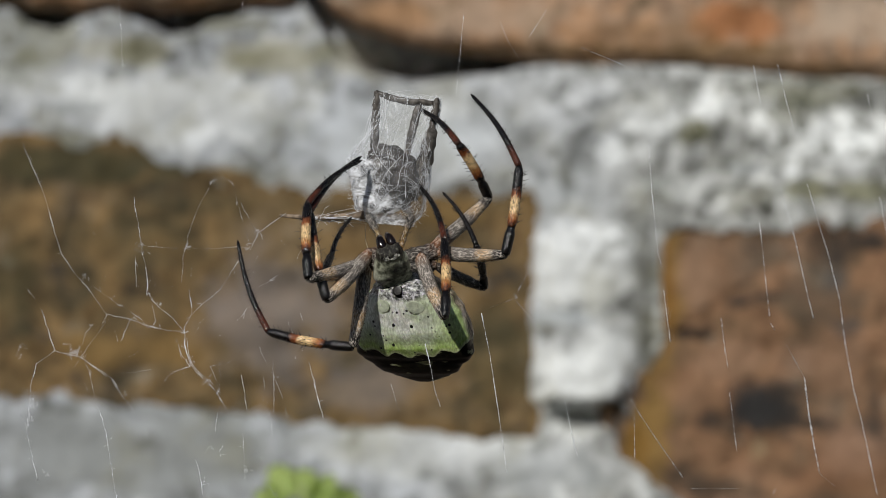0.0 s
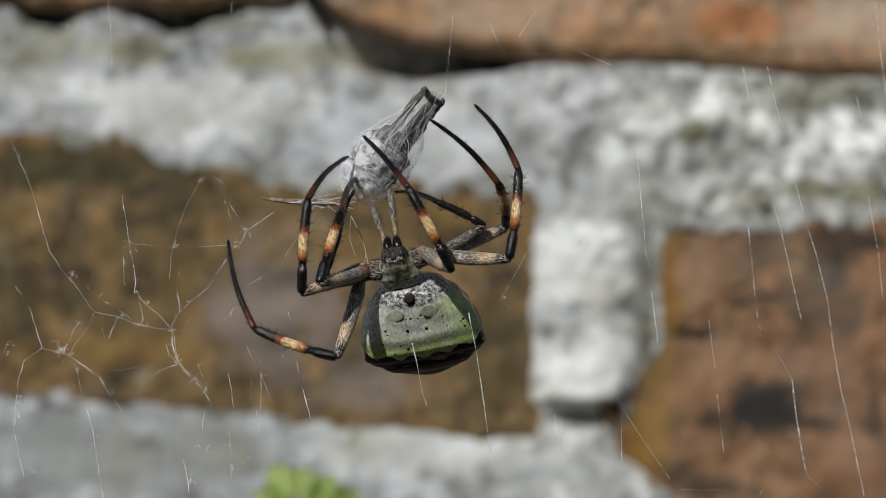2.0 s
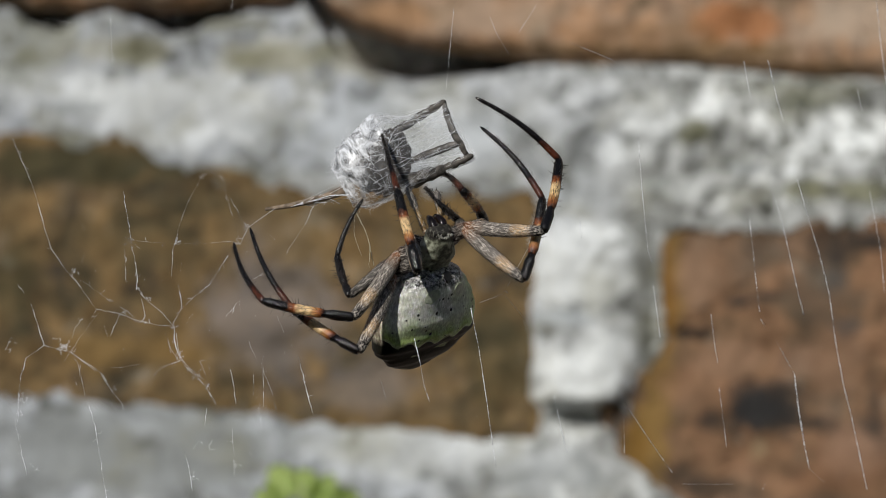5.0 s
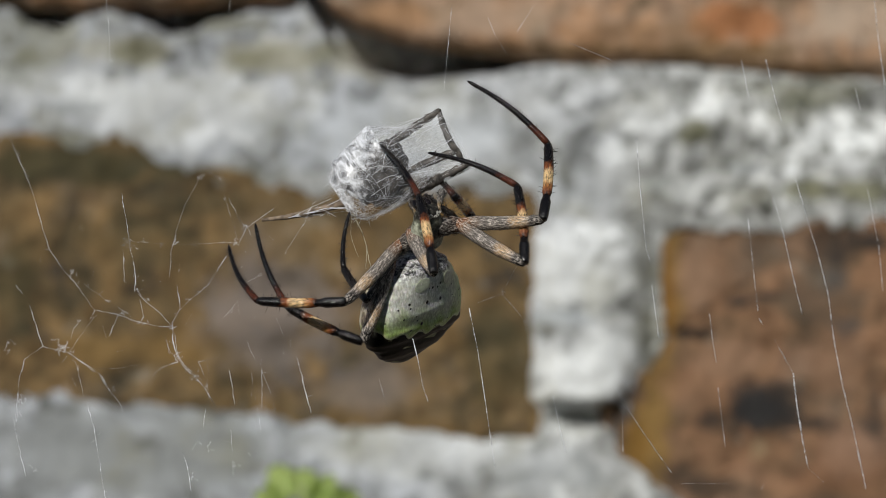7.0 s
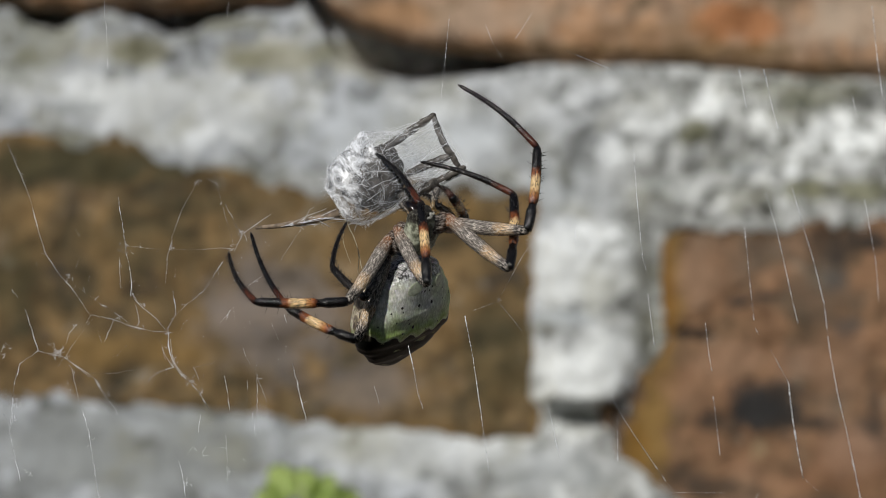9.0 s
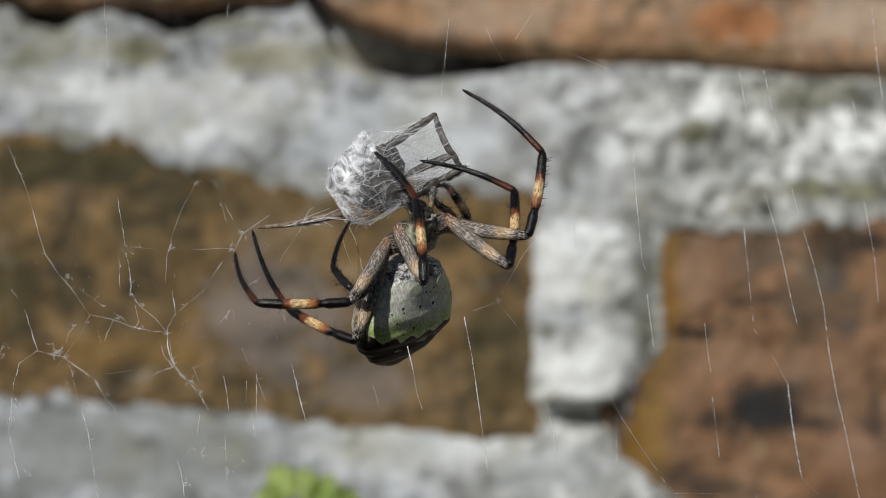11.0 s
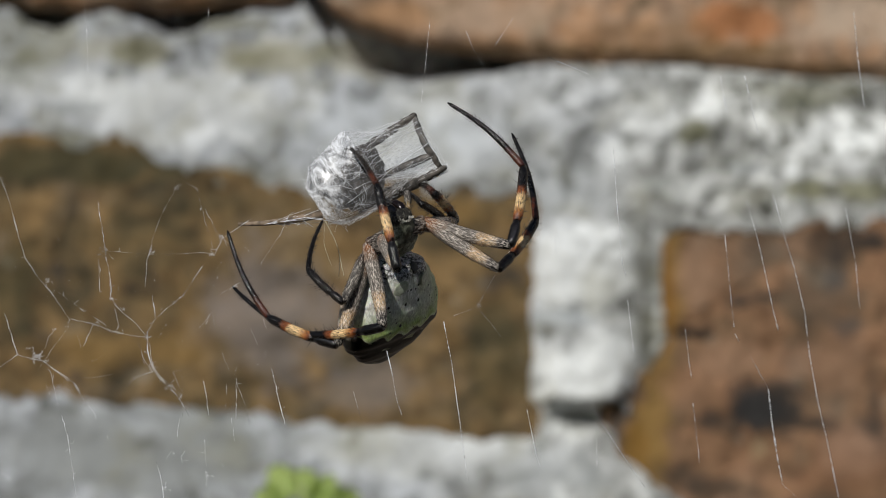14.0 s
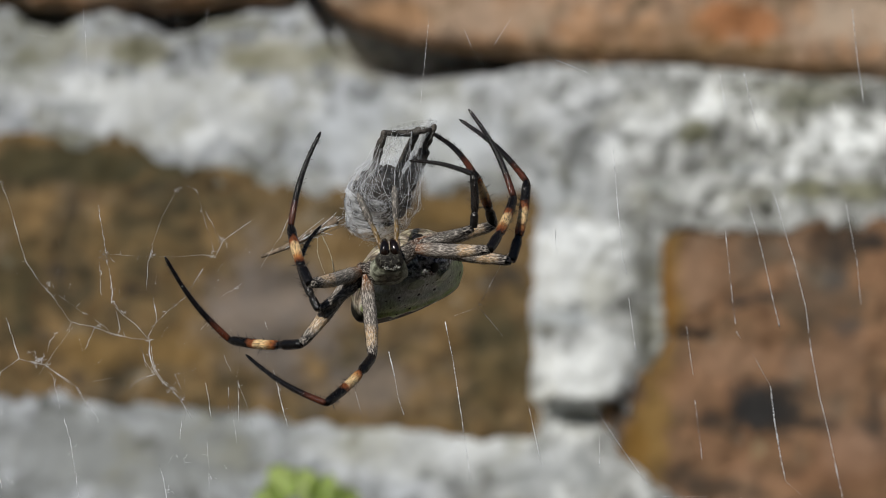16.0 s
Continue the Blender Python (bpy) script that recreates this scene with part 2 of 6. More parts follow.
def leg_material(name, stops, hair=1.0, rough=0.38, length=0.009):
    """Banded leg cuticle: stops run from 0 at the near joint to 1 at the far one."""
    m = Mat(name, rough if hair else rough - 0.06, 0.2 if hair else 0.38)
    x = m.axis(m.co.outputs["Object"])[0]
    along = m.math("DIVIDE", x, length)
    along = m.math("ADD", along, m.math("MULTIPLY", m.math("SUBTRACT", m.noise(1800, 2), 0.5), 0.12))
    base = m.ramp(along, *stops)
    fibre = m.noise(1, 5, 0.6, m.at(scale=(2600, 8000, 8000)))
    if hair:
        pale = m.ramp(fibre, (0.49, (0, 0, 0)), (0.57, (1, 1, 1)))
        base = m.mix(m.math("MULTIPLY", pale, hair), base, m.mix(0.74, base, (0.74, 0.67, 0.60)))
    speck = m.ramp(m.noise(1, 2, 0.5, m.at(scale=(2200, 11000, 11000))), (0.36, (0.22, 0.20, 0.18)), (0.50, (0.9, 0.9, 0.9)), (0.64, (1.3, 1.3, 1.3)))
    m.colour(m.mix(0.75 if hair else 0.6, base, speck, "MULTIPLY"))
    m.bump(fibre, 0.7, 0.00012)
    return m.m


SILVER, TAN, ORANGE, RUST, BLACK = (0.19, 0.168, 0.150), (0.56, 0.38, 0.22), (0.46, 0.20, 0.065), (0.085, 0.024, 0.012), (0.006, 0.005, 0.005)
M_FEMUR = leg_material("silver_hairy_femur", [(0.0, (0.06, 0.02, 0.009)), (0.07, (0.26, 0.10, 0.035)), (0.16, (0.20, 0.12, 0.075)), (0.28, SILVER), (0.60, SILVER), (0.69, TAN), (0.80, (0.60, 0.44, 0.28)), (0.87, (0.12, 0.10, 0.09)), (0.94, BLACK)], 0.85, 0.45, 0.0092)
M_FEMUR_DARK = leg_material("dark_hairy_femur", [(0.0, (0.014, 0.008, 0.006)), (0.13, (0.028, 0.013, 0.008)), (0.25, (0.09, 0.082, 0.075)), (0.75, (0.11, 0.10, 0.09)), (0.9, BLACK)], 0.6, 0.4, 0.0059)
M_TIBIA = leg_material("banded_tibia", [(0.0, BLACK), (0.31, BLACK), (0.37, (0.24, 0.075, 0.025)), (0.43, ORANGE), (0.49, (0.76, 0.53, 0.27)), (0.61, (0.78, 0.55, 0.29)), (0.67, (0.26, 0.08, 0.028)), (0.76, BLACK), (1.0, BLACK)], 0.0, 0.24, 0.0088)
M_TIBIA_DARK = leg_material("black_tibia", [(0.0, BLACK), (0.5, (0.02, 0.016, 0.014)), (1.0, BLACK)], 0.0, 0.28, 0.0054)
M_META = leg_material("black_metatarsus", [(0.0, (0.03, 0.012, 0.008)), (0.05, RUST), (0.16, RUST), (0.27, BLACK), (1.0, BLACK)], 0.0, 0.24, 0.0102)
M_META_DARK = leg_material("plain_black_metatarsus", [(0.0, BLACK), (1.0, (0.016, 0.013, 0.012))], 0.0, 0.3, 0.0066)
M_PALP = leg_material("amber_palp", [(0.0, (0.22, 0.12, 0.035)), (0.45, (0.26, 0.17, 0.06)), (0.55, (0.09, 0.08, 0.07)), (1.0, (0.14, 0.13, 0.12))], 0.7, 0.4, 0.0058)


def plain(name, c, rough=0.4, spec=0.5, scale=2000, vary=0.35):
    m = Mat(name, rough, spec)
    dark = tuple(v * (1 - vary) for v in c)
    m.colour(m.ramp(m.noise(scale, 4), (0.35, dark), (0.65, c)))
    return m.bump(m.noise(scale * 2, 3), 0.3, 0.0001).m


M_COXA = leg_material("dark_leg_base", [(0.0, (0.10, 0.045, 0.02)), (0.25, (0.022, 0.012, 0.009)), (1.0, (0.05, 0.045, 0.04))], 0.6, 0.4, 0.0024)
M_SPINE = plain("black_bristle", (0.012, 0.010, 0.009))
M_JAW = plain("glossy_dark_jaw", (0.014, 0.007, 0.005), 0.16, 0.6, 1500, 0.7)
M_WHITE_HAIR = plain("white_hair", (0.74, 0.73, 0.68), 0.5, 0.4, 2500, 0.3)
M_EYE = plain("eye_bead", (0.006, 0.006, 0.007), 0.05, 0.8)


def carapace_material():
    m = Mat("silver_furred_carapace", 0.5, 0.35)
    fibre = m.noise(1, 5, 0.65, m.at(scale=(4200, 2600, 4200)), 0.6)
    base = m.ramp(m.noise(1300, 4), (0.38, (0.12, 0.125, 0.09)), (0.50, (0.42, 0.44, 0.35)), (0.64, (0.72, 0.74, 0.63)))
    base = m.mix(m.ramp(fibre, (0.40, (0, 0, 0)), (0.62, (1, 1, 1))), m.mix(0.7, base, (0.35, 0.33, 0.3), "MULTIPLY"), base)
    y = m.axis(m.co.outputs["Object"])[1]
    head = m.ramp(m.math("ADD", m.math("MULTIPLY", y, 400), m.math("MULTIPLY", m.noise(1500, 3), 0.4)), (0.72, (0, 0, 0)), (0.92, (1, 1, 1)))
    base = m.mix(head, base, m.ramp(fibre, (0.5, (0.012, 0.009, 0.007)), (0.68, (0.22, 0.21, 0.18))))
    x = m.axis(m.co.outputs["Object"])[0]
    crest = m.ramp(m.math("ADD", m.math("MULTIPLY", m.math("ABSOLUTE", x), 500), m.math("MULTIPLY", m.noise(1300, 3), 0.5)), (0.42, (1, 1, 1)), (0.75, (0, 0, 0)))
    base = m.mix(m.math("MULTIPLY", crest, 0.5), base, m.mix(1.0, base, (0.22, 0.21, 0.18), "MULTIPLY"))
    edge = m.ramp(m.math("ADD", m.math("MULTIPLY", m.math("ABSOLUTE", x), 500), m.math("MULTIPLY", m.math("SUBTRACT", fibre, 0.5), 0.6)), (0.74, (0, 0, 0)), (1.0, (0.4, 0.4, 0.4)))
    base = m.mix(edge, base, (0.58, 0.57, 0.51))
    m.colour(m.mix(1.0, base, (0.98, 0.99, 0.93), "MULTIPLY"))
    return m.bump(fibre, 0.8, 0.0002).m


def abdomen_material():
    """Silver front, green hind margin with a scalloped edge, black rear flecked with cream, streaked flanks."""
    m = Mat("silver_green_abdomen", 0.45, 0.28)
    ob = m.axis(m.co.outputs["Object"])
    x, y, z = ob[0], ob[1], ob[2]
    wave = m.math("MULTIPLY", m.math("COSINE", m.math("MULTIPLY", x, 2600)), 0.00030)
    bend = m.math("MULTIPLY", m.math("MULTIPLY", x, x), 26.0)
    edge = m.math("ADD", m.math("ADD", y, wave), m.math("MULTIPLY", m.math("SUBTRACT", m.noise(1200, 2), 0.5), 0.0004))
    edge = m.math("ADD", m.math("SUBTRACT", edge, bend), 0.0022)
    span = m.math("DIVIDE", edge, 0.010)
    silver = m.ramp(m.noise(520, 6, 0.66, None, 0.6), (0.34, (0.50, 0.52, 0.46)), (0.50, (0.70, 0.715, 0.66)), (0.66, (0.88, 0.885, 0.85)))
    green = m.ramp(m.noise(700, 5, 0.6), (0.32, (0.28, 0.41, 0.09)), (0.5, (0.42, 0.56, 0.17)), (0.7, (0.57, 0.70, 0.29)))
    # The greener right side paints in shade and light that shines through.
    side = m.math("ADD", m.math("MULTIPLY", x, 60), m.math("MULTIPLY", m.math("SUBTRACT", m.noise(260, 3), 0.5), 0.5))
    hind = m.ramp(m.math("ADD", span, m.math("MULTIPLY", m.math("SUBTRACT", m.noise(380, 4), 0.5), 0.22)), (0.05, (1, 1, 1)), (0.31, (0, 0, 0)))
    amount = m.math("MAXIMUM", hind, m.ramp(side, (0.05, (0, 0, 0)), (0.33, (0.88, 0.88, 0.88))))
    top = m.mix(amount, silver, green)
    top = m.mix(m.ramp(span, (0.005, (0.85, 0.85, 0.85)), (0.045, (0, 0, 0))), top, (0.72, 0.76, 0.48))
    frost = m.ramp(m.noise(2600, 5, 0.75), (0.42, (0.03, 0.03, 0.03)), (0.52, (0.42, 0.42, 0.43)), (0.64, (0.86, 0.86, 0.88)))
    brow = m.math("ADD", y, m.math("MULTIPLY", m.math("SUBTRACT", m.noise(520, 3), 0.5), 0.0016))
    top = m.mix(m.ramp(m.math("MULTIPLY", brow, 100), (0.36, (0, 0, 0)), (0.44, (1, 1, 1))), top, frost)
    dots = m.ramp(m.cells(900), (0.10, (1, 1, 1)), (0.16, (0, 0, 0)))
    dots = m.math("MULTIPLY", dots, m.ramp(m.noise(500, 1), (0.48, (0, 0, 0)), (0.56, (1, 1, 1))))
    top = m.mix(dots, top, (0.015, 0.015, 0.012))
    fleck = m.ramp(m.noise(1, 3, 0.5, m.at(scale=(360, 1200, 1100))), (0.60, (0, 0, 0)), (0.65, (1, 1, 1)))
    rear = m.mix(fleck, m.ramp(m.noise(1500, 3), (0.35, (0.004, 0.0035, 0.003)), (0.7, (0.016, 0.014, 0.009))), (0.36, 0.37, 0.22))
    body = m.mix(m.ramp(span, (0.0, (0, 0, 0)), (0.010, (1, 1, 1))), rear, top)
    streak = m.ramp(m.noise(1, 4, 0.6, m.at(scale=(1500, 420, 1500)), 0.8), (0.38, (0.10, 0.078, 0.056)), (0.50, (0.34, 0.28, 0.20)), (0.62, (0.72, 0.65, 0.53)))
    low = m.math("ADD", z, m.math("MULTIPLY", m.math("SUBTRACT", m.noise(700, 3), 0.5), 0.0007))
    flank = m.ramp(m.math("ADD", m.math("MULTIPLY", low, 260), 0.5), (0.50, (1, 1, 1)), (0.66, (0, 0, 0)))
    flank = m.math("MULTIPLY", flank, m.ramp(m.math("ADD", m.math("MULTIPLY", y, 100), 0.5), (0.34, (0, 0, 0)), (0.44, (1, 1, 1))))
    body = m.mix(flank, body, streak)
    down = m.ramp(m.noise(1, 4, 0.6, m.at(scale=(5200, 2000, 5200))), (0.40, (0.66, 0.65, 0.62)), (0.55, (1, 1, 1)), (0.66, (1.25, 1.25, 1.25)))
    m.colour(m.mix(0.8, body, down, "MULTIPLY"))
    m.b.inputs["Subsurface Weight"].default_value = 0.28
    m.b.inputs["Subsurface Radius"].default_value = (0.0012, 0.0018, 0.0006)
    m.put(m.ramp(span, (0.0, (0.09, 0.09, 0.09)), (0.02, (0.36, 0.36, 0.36))), m.b.inputs["Specular IOR Level"])
    return m.bump(m.math("ADD", m.noise(2600, 4), m.math("MULTIPLY", m.noise(600, 3), 0.3)), 0.18, 0.0002).m


M_CARAPACE = carapace_material()
M_ABDOMEN = abdomen_material()
M_DISC = plain("pale_green_disc", (0.62, 0.67, 0.52), 0.4, 0.4)
M_RING = plain("cream_ring", (0.66, 0.71, 0.50), 0.4, 0.4)


def silk_material(name, cover, bright=0.85):
    """Fine silk: white fibres that let part of the light past."""
    m = Mat(name, 0.4, 0.8)
    # The blue cast of skylight is tinted into the white.
    m.colour((bright * 0.965, bright * 0.99, bright * 1.045))
    clear = m.t.nodes.new("ShaderNodeBsdfTransparent")
    both = m.t.nodes.new("ShaderNodeMixShader")
    m.put(cover(m), both.inputs[0])
    m.put(clear.outputs[0], both.inputs[1])
    m.put(m.b.outputs[0], both.inputs[2])
    m.put(both.outputs[0], m.t.nodes["Material Output"].inputs[0])
    return m.m


M_SILK = silk_material("silk_fibre", lambda m: m.ramp(m.noise(600, 2), (0.3, (0.75, 0.75, 0.75)), (0.6, (1, 1, 1))), 0.95)
M_THREAD = silk_material("web_silk", lambda m: m.ramp(m.noise(420, 3), (0.40, (0.22, 0.22, 0.22)), (0.50, (1, 1, 1))), 1.0)
M_VEIL = silk_material("silk_veil", lambda m: m.ramp(m.noise(1, 9, 0.75, m.at(scale=(1100, 1100, 560)), 2.6), (0.46, (0.03, 0.03, 0.03)), (0.57, (0.12, 0.12, 0.12)), (0.68, (0.75, 0.75, 0.75))), 0.85)


def prey_material():
    m = Mat("dark_wrapped_insect", 0.5, 0.4)
    m.colour(m.ramp(m.noise(420, 5, 0.65), (0.36, (0.008, 0.007, 0.006)), (0.5, (0.032, 0.026, 0.022)), (0.62, (0.075, 0.064, 0.056)), (0.75, (0.16, 0.145, 0.135))))
    return m.bump(m.noise(900, 4), 0.6, 0.0005).m


M_PREY = prey_material()
M_STICK = plain("grey_brown_stalk", (0.34, 0.26, 0.19), 0.7, 0.3, 1500, 0.7)
M_LIMB = plain("dark_insect_limb", (0.15, 0.135, 0.12), 0.55, 0.3, 1900, 0.8)


# ---- mesh helpers ----
def part(name, bm, material, parent=None, label="", smooth=True):
    """Link a bmesh as one mesh object under a thing or a part."""
    me = bpy.data.meshes.new(name)
    if smooth:
        for f in bm.faces:
            f.smooth = True
    bm.to_mesh(me)
    bm.free()
    for mat in material if isinstance(material, (list, tuple)) else [material]:
        me.materials.append(mat)
    ob = new(name, me)
    ob.parent = parent
    return tagged(ob, label)


def tube(bm, pts, radii, sides=8, mat=0, caps=True):
    """A tube of varying thickness along a line of points."""
    pts = [Vector(p) for p in pts]
    rings = []
    ref = Vector((0.123, 0.456, 0.881))
    for i, p in enumerate(pts):
        d = (pts[min(i + 1, len(pts) - 1)] - pts[max(i - 1, 0)]).normalized()
        a = (ref - d * ref.dot(d)).normalized()
        b = d.cross(a)
        ref = a
        r = radii[i] if isinstance(radii, (list, tuple)) else radii
        rings.append([bm.verts.new(p + (a * math.cos(k * math.tau / sides) + b * math.sin(k * math.tau / sides)) * r) for k in range(sides)])
    for r0, r1 in zip(rings, rings[1:]):
        for k in range(sides):
            f = bm.faces.new((r0[k], r0[(k + 1) % sides], r1[(k + 1) % sides], r1[k]))
            f.material_index = mat
    if caps:
        bm.faces.new(rings[0][::-1]).material_index = mat
        bm.faces.new(rings[-1]).material_index = mat


def blob(bm, centre, size, turn=None, rough=0.0, sub=3, seed=0.0, mat=0):
    """An egg shape with an uneven skin."""
    made = bmesh.ops.create_icosphere(bm, subdivisions=sub, radius=1.0)["verts"]
    for v in made:
        k = 1 + rough * noise.noise(v.co * 2.3 + Vector((seed, seed, seed)))
        p = Vector((v.co.x * size[0], v.co.y * size[1], v.co.z * size[2])) * k
        v.co = Vector(centre) + (turn @ p if turn else p)
    for f in {f for v in made for f in v.link_faces}:
        f.material_index = mat
    return made


def empty(name, m, label, category, group=""):
    ob = new(name)
    ob.empty_display_size = 0.01
    ob.matrix_world = m
    return tagged(ob, label, category, group)


# ---- ground and wall ----
bm = bmesh.new()
bmesh.ops.create_grid(bm, x_segments=40, y_segments=40, size=60)
ground = tagged(part("ground", bm, M_SOIL, None, "dry bare soil at the foot of the wall", False), category="ground", kind="structure")

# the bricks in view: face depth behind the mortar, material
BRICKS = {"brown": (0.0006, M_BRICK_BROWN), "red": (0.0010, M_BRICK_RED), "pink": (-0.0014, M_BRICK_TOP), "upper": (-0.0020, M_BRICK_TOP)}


def bent(u, us, vs):
    return float(np.interp(u, us, vs))


def outline(key, u, v, bed):
    """Left, right, top and bottom of a brick on the layout, or (bed) of the opening that the mortar leaves for it."""
    if key == "brown":
        return -900, 946, bent(u, (0, 250, 330, 480, 700, 950), (262, 264, 322, 345, 352, 345)), bent(u, (0, 300, 420, 520, 760, 950), (702, 708, 722, 744, 756, 770))
    if key == "red":
        return bent(v, (400, 620, 700, 780, 860, 900), (1172, 1160, 1116, 1108, 1150, 1200)), 2900, bent(u, (1150, 1400, 1600), (408, 404, 396)), bent(u, (1090, 1130, 1180, 1260, 1600), (800, 850, 880, 905, 915))
    if key == "pink":
        low = bent(u, (515, 545, 575, 600, 650, 720, 800, 870, 910, 960, 1200, 1400, 1700), (-30, 10, 55, 92, 126, 142, 136, 130, 116, 109, 110, 126, 144)) if bed else bent(u, (548, 590, 640, 700, 770, 850, 930, 1010, 1200, 1400, 1700), (-30, 25, 50, 70, 88, 94, 104, 119, 121, 136, 154))
        return (516 if bed else 548), 2400, -520, low
    low = bent(u, (-200, 20, 50, 80, 115, 150, 190, 225, 250, 290, 330, 365, 400, 440, 500, 530), (0, 8, 36, 48, 46, 24, 14, 24, 34, 56, 60, 40, 30, 16, 12, 4)) if bed else bent(u, (-200, 60, 160, 240, 300, 400, 520), (6, 14, 22, 14, 20, 8, 4))
    return -1300, 520, -520, low


def inside(u, v):
    """Depth inside the nearest opening for a brick (layout units), negative in the joints."""
    wob = 15 * noise.noise(Vector((u * 0.008, v * 0.008, 3.3))) + 12 * noise.noise(Vector((u * 0.024, v * 0.024, 8.1))) + 8 * noise.noise(Vector((u * 0.06, v * 0.06, 1.1)))
    best, who = -1e9, None
    for key in BRICKS:
        l, r, t, b = outline(key, u, v, True)
        d = min(u - l, r - u, v - t, b - v) + wob * (0.3 if key == "pink" else 0.6 if key == "upper" else 1)
        if d > best:
            best, who = d, key
    return best, who


def mortar_height(u, v):
    """How far the mortar stands out of the wall's face, in metres."""
    p = Vector((u * 0.008, v * 0.008, 0.5))
    lump = 0.0010 * noise.noise(p) + 0.0009 * noise.noise(p * 2.3) + 0.0005 * noise.noise(p * 5.5) + 0.0003 * noise.noise(p * 12)
    d, who = inside(u, v)
    crumb = min(1, max(0, (u - 880) / 160)) * min(1, max(0, (430 - v) / 40))
    h = lump * (0.42 + 0.35 * crumb) + crumb * 0.00045 * noise.noise(p * 4.1 + Vector((3, 9, 0))) - 0.0010 * max(0, noise.noise(p * 2.6 + Vector((7, 3, 0))) - 0.28)
    # the cross joint is a thick proud pat of mortar with folds, broken off below
    q = max(0, 1 - abs((u - 1036) / 118) ** 3) * min(1, max(0, (v - 390) / 60), max(0, (712 + 8 * noise.noise(p * 3) - v) / 7))
    h += q * (0.0036 + 0.0005 * noise.noise(p * 2.1) + 0.0004 * noise.noise(p * 4.7))
    h -= 0.0016 * max(0, 1 - abs((v - 552 - 6 * noise.noise(p * 3)) / 9)) * min(1, max(0, (1075 - u) / 40), max(0, (u - 915) / 20))
    # the hollow under it
    hollow = max(0, 1 - abs((u - 1046) / 86) ** 3) * max(0, 1 - abs((v - 736) / 30) ** 2)
    h -= 0.006 * hollow
    if who in ("pink", "upper"):
        k = min(1, max(0, (d + 8) / 14))
        return h * (1 - k) - (0.018 if who == "pink" else 0.014) * k
    k = min(1, max(0, (d + 42) / 46))
    k = k * k * (3 - 2 * k)
    deep = min(1, max(0, (d - 2) / 20))
    return h * (1 - k) - 0.0009 * k - 0.010 * deep


def relief(name, u0, u1, v0, v1, step, height, mat, parent, label="", keep=None):
    nu, nv = int((u1 - u0) / step) + 1, int((v1 - v0) / step) + 1
    verts, faces, idx = [], [], {}
    for j in range(nv):
        for i in range(nu):
            u, v = u0 + i * step, v0 + j * step
            verts.append((wx(u), FACE - height(u, v), wz(v)))
    for j in range(nv - 1):
        for i in range(nu - 1):
            a = j * nu + i
            faces.append((a, a + nu, a + nu + 1, a + 1))
    me = bpy.data.meshes.new(name)
    me.from_pydata(verts, [], faces)
    me.polygons.foreach_set("use_smooth", [True] * len(faces))
    me.materials.append(mat)
    ob = new(name, me)
    ob.parent = parent
    return tagged(ob, label)


def box(bm, x0, x1, y0, y1, z0, z1):
    made = bmesh.ops.create_cube(bm, size=1.0)["verts"]
    for v in made:
        v.co = Vector(((x0 + x1) / 2 + v.co.x * (x1 - x0), (y0 + y1) / 2 + v.co.y * (y1 - y0), (z0 + z1) / 2 + v.co.z * (z1 - z0)))


# the body of the wall, with a shallow bed where the worn face lies
bm = bmesh.new()
box(bm, -2.5, 2.5, FACE + 0.02, FACE + 0.32, 0.0, 2.4)
for x0, x1, z0, z1 in ((-2.5, 2.5, 0.0, 1.4435), (-2.5, 2.5, 1.5555, 2.4), (-2.5, -0.0945, 1.4435, 1.5555), (0.0945, 2.5, 1.4435, 1.5555)):
    box(bm, x0, x1, FACE + 0.0015, FACE + 0.02, z0, z1)
wall = tagged(part("wall", bm, M_MORTAR, None, "old brick wall in thick grey lime mortar", False), category="wall", kind="structure")
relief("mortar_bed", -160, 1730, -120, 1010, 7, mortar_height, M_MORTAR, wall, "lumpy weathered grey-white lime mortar")


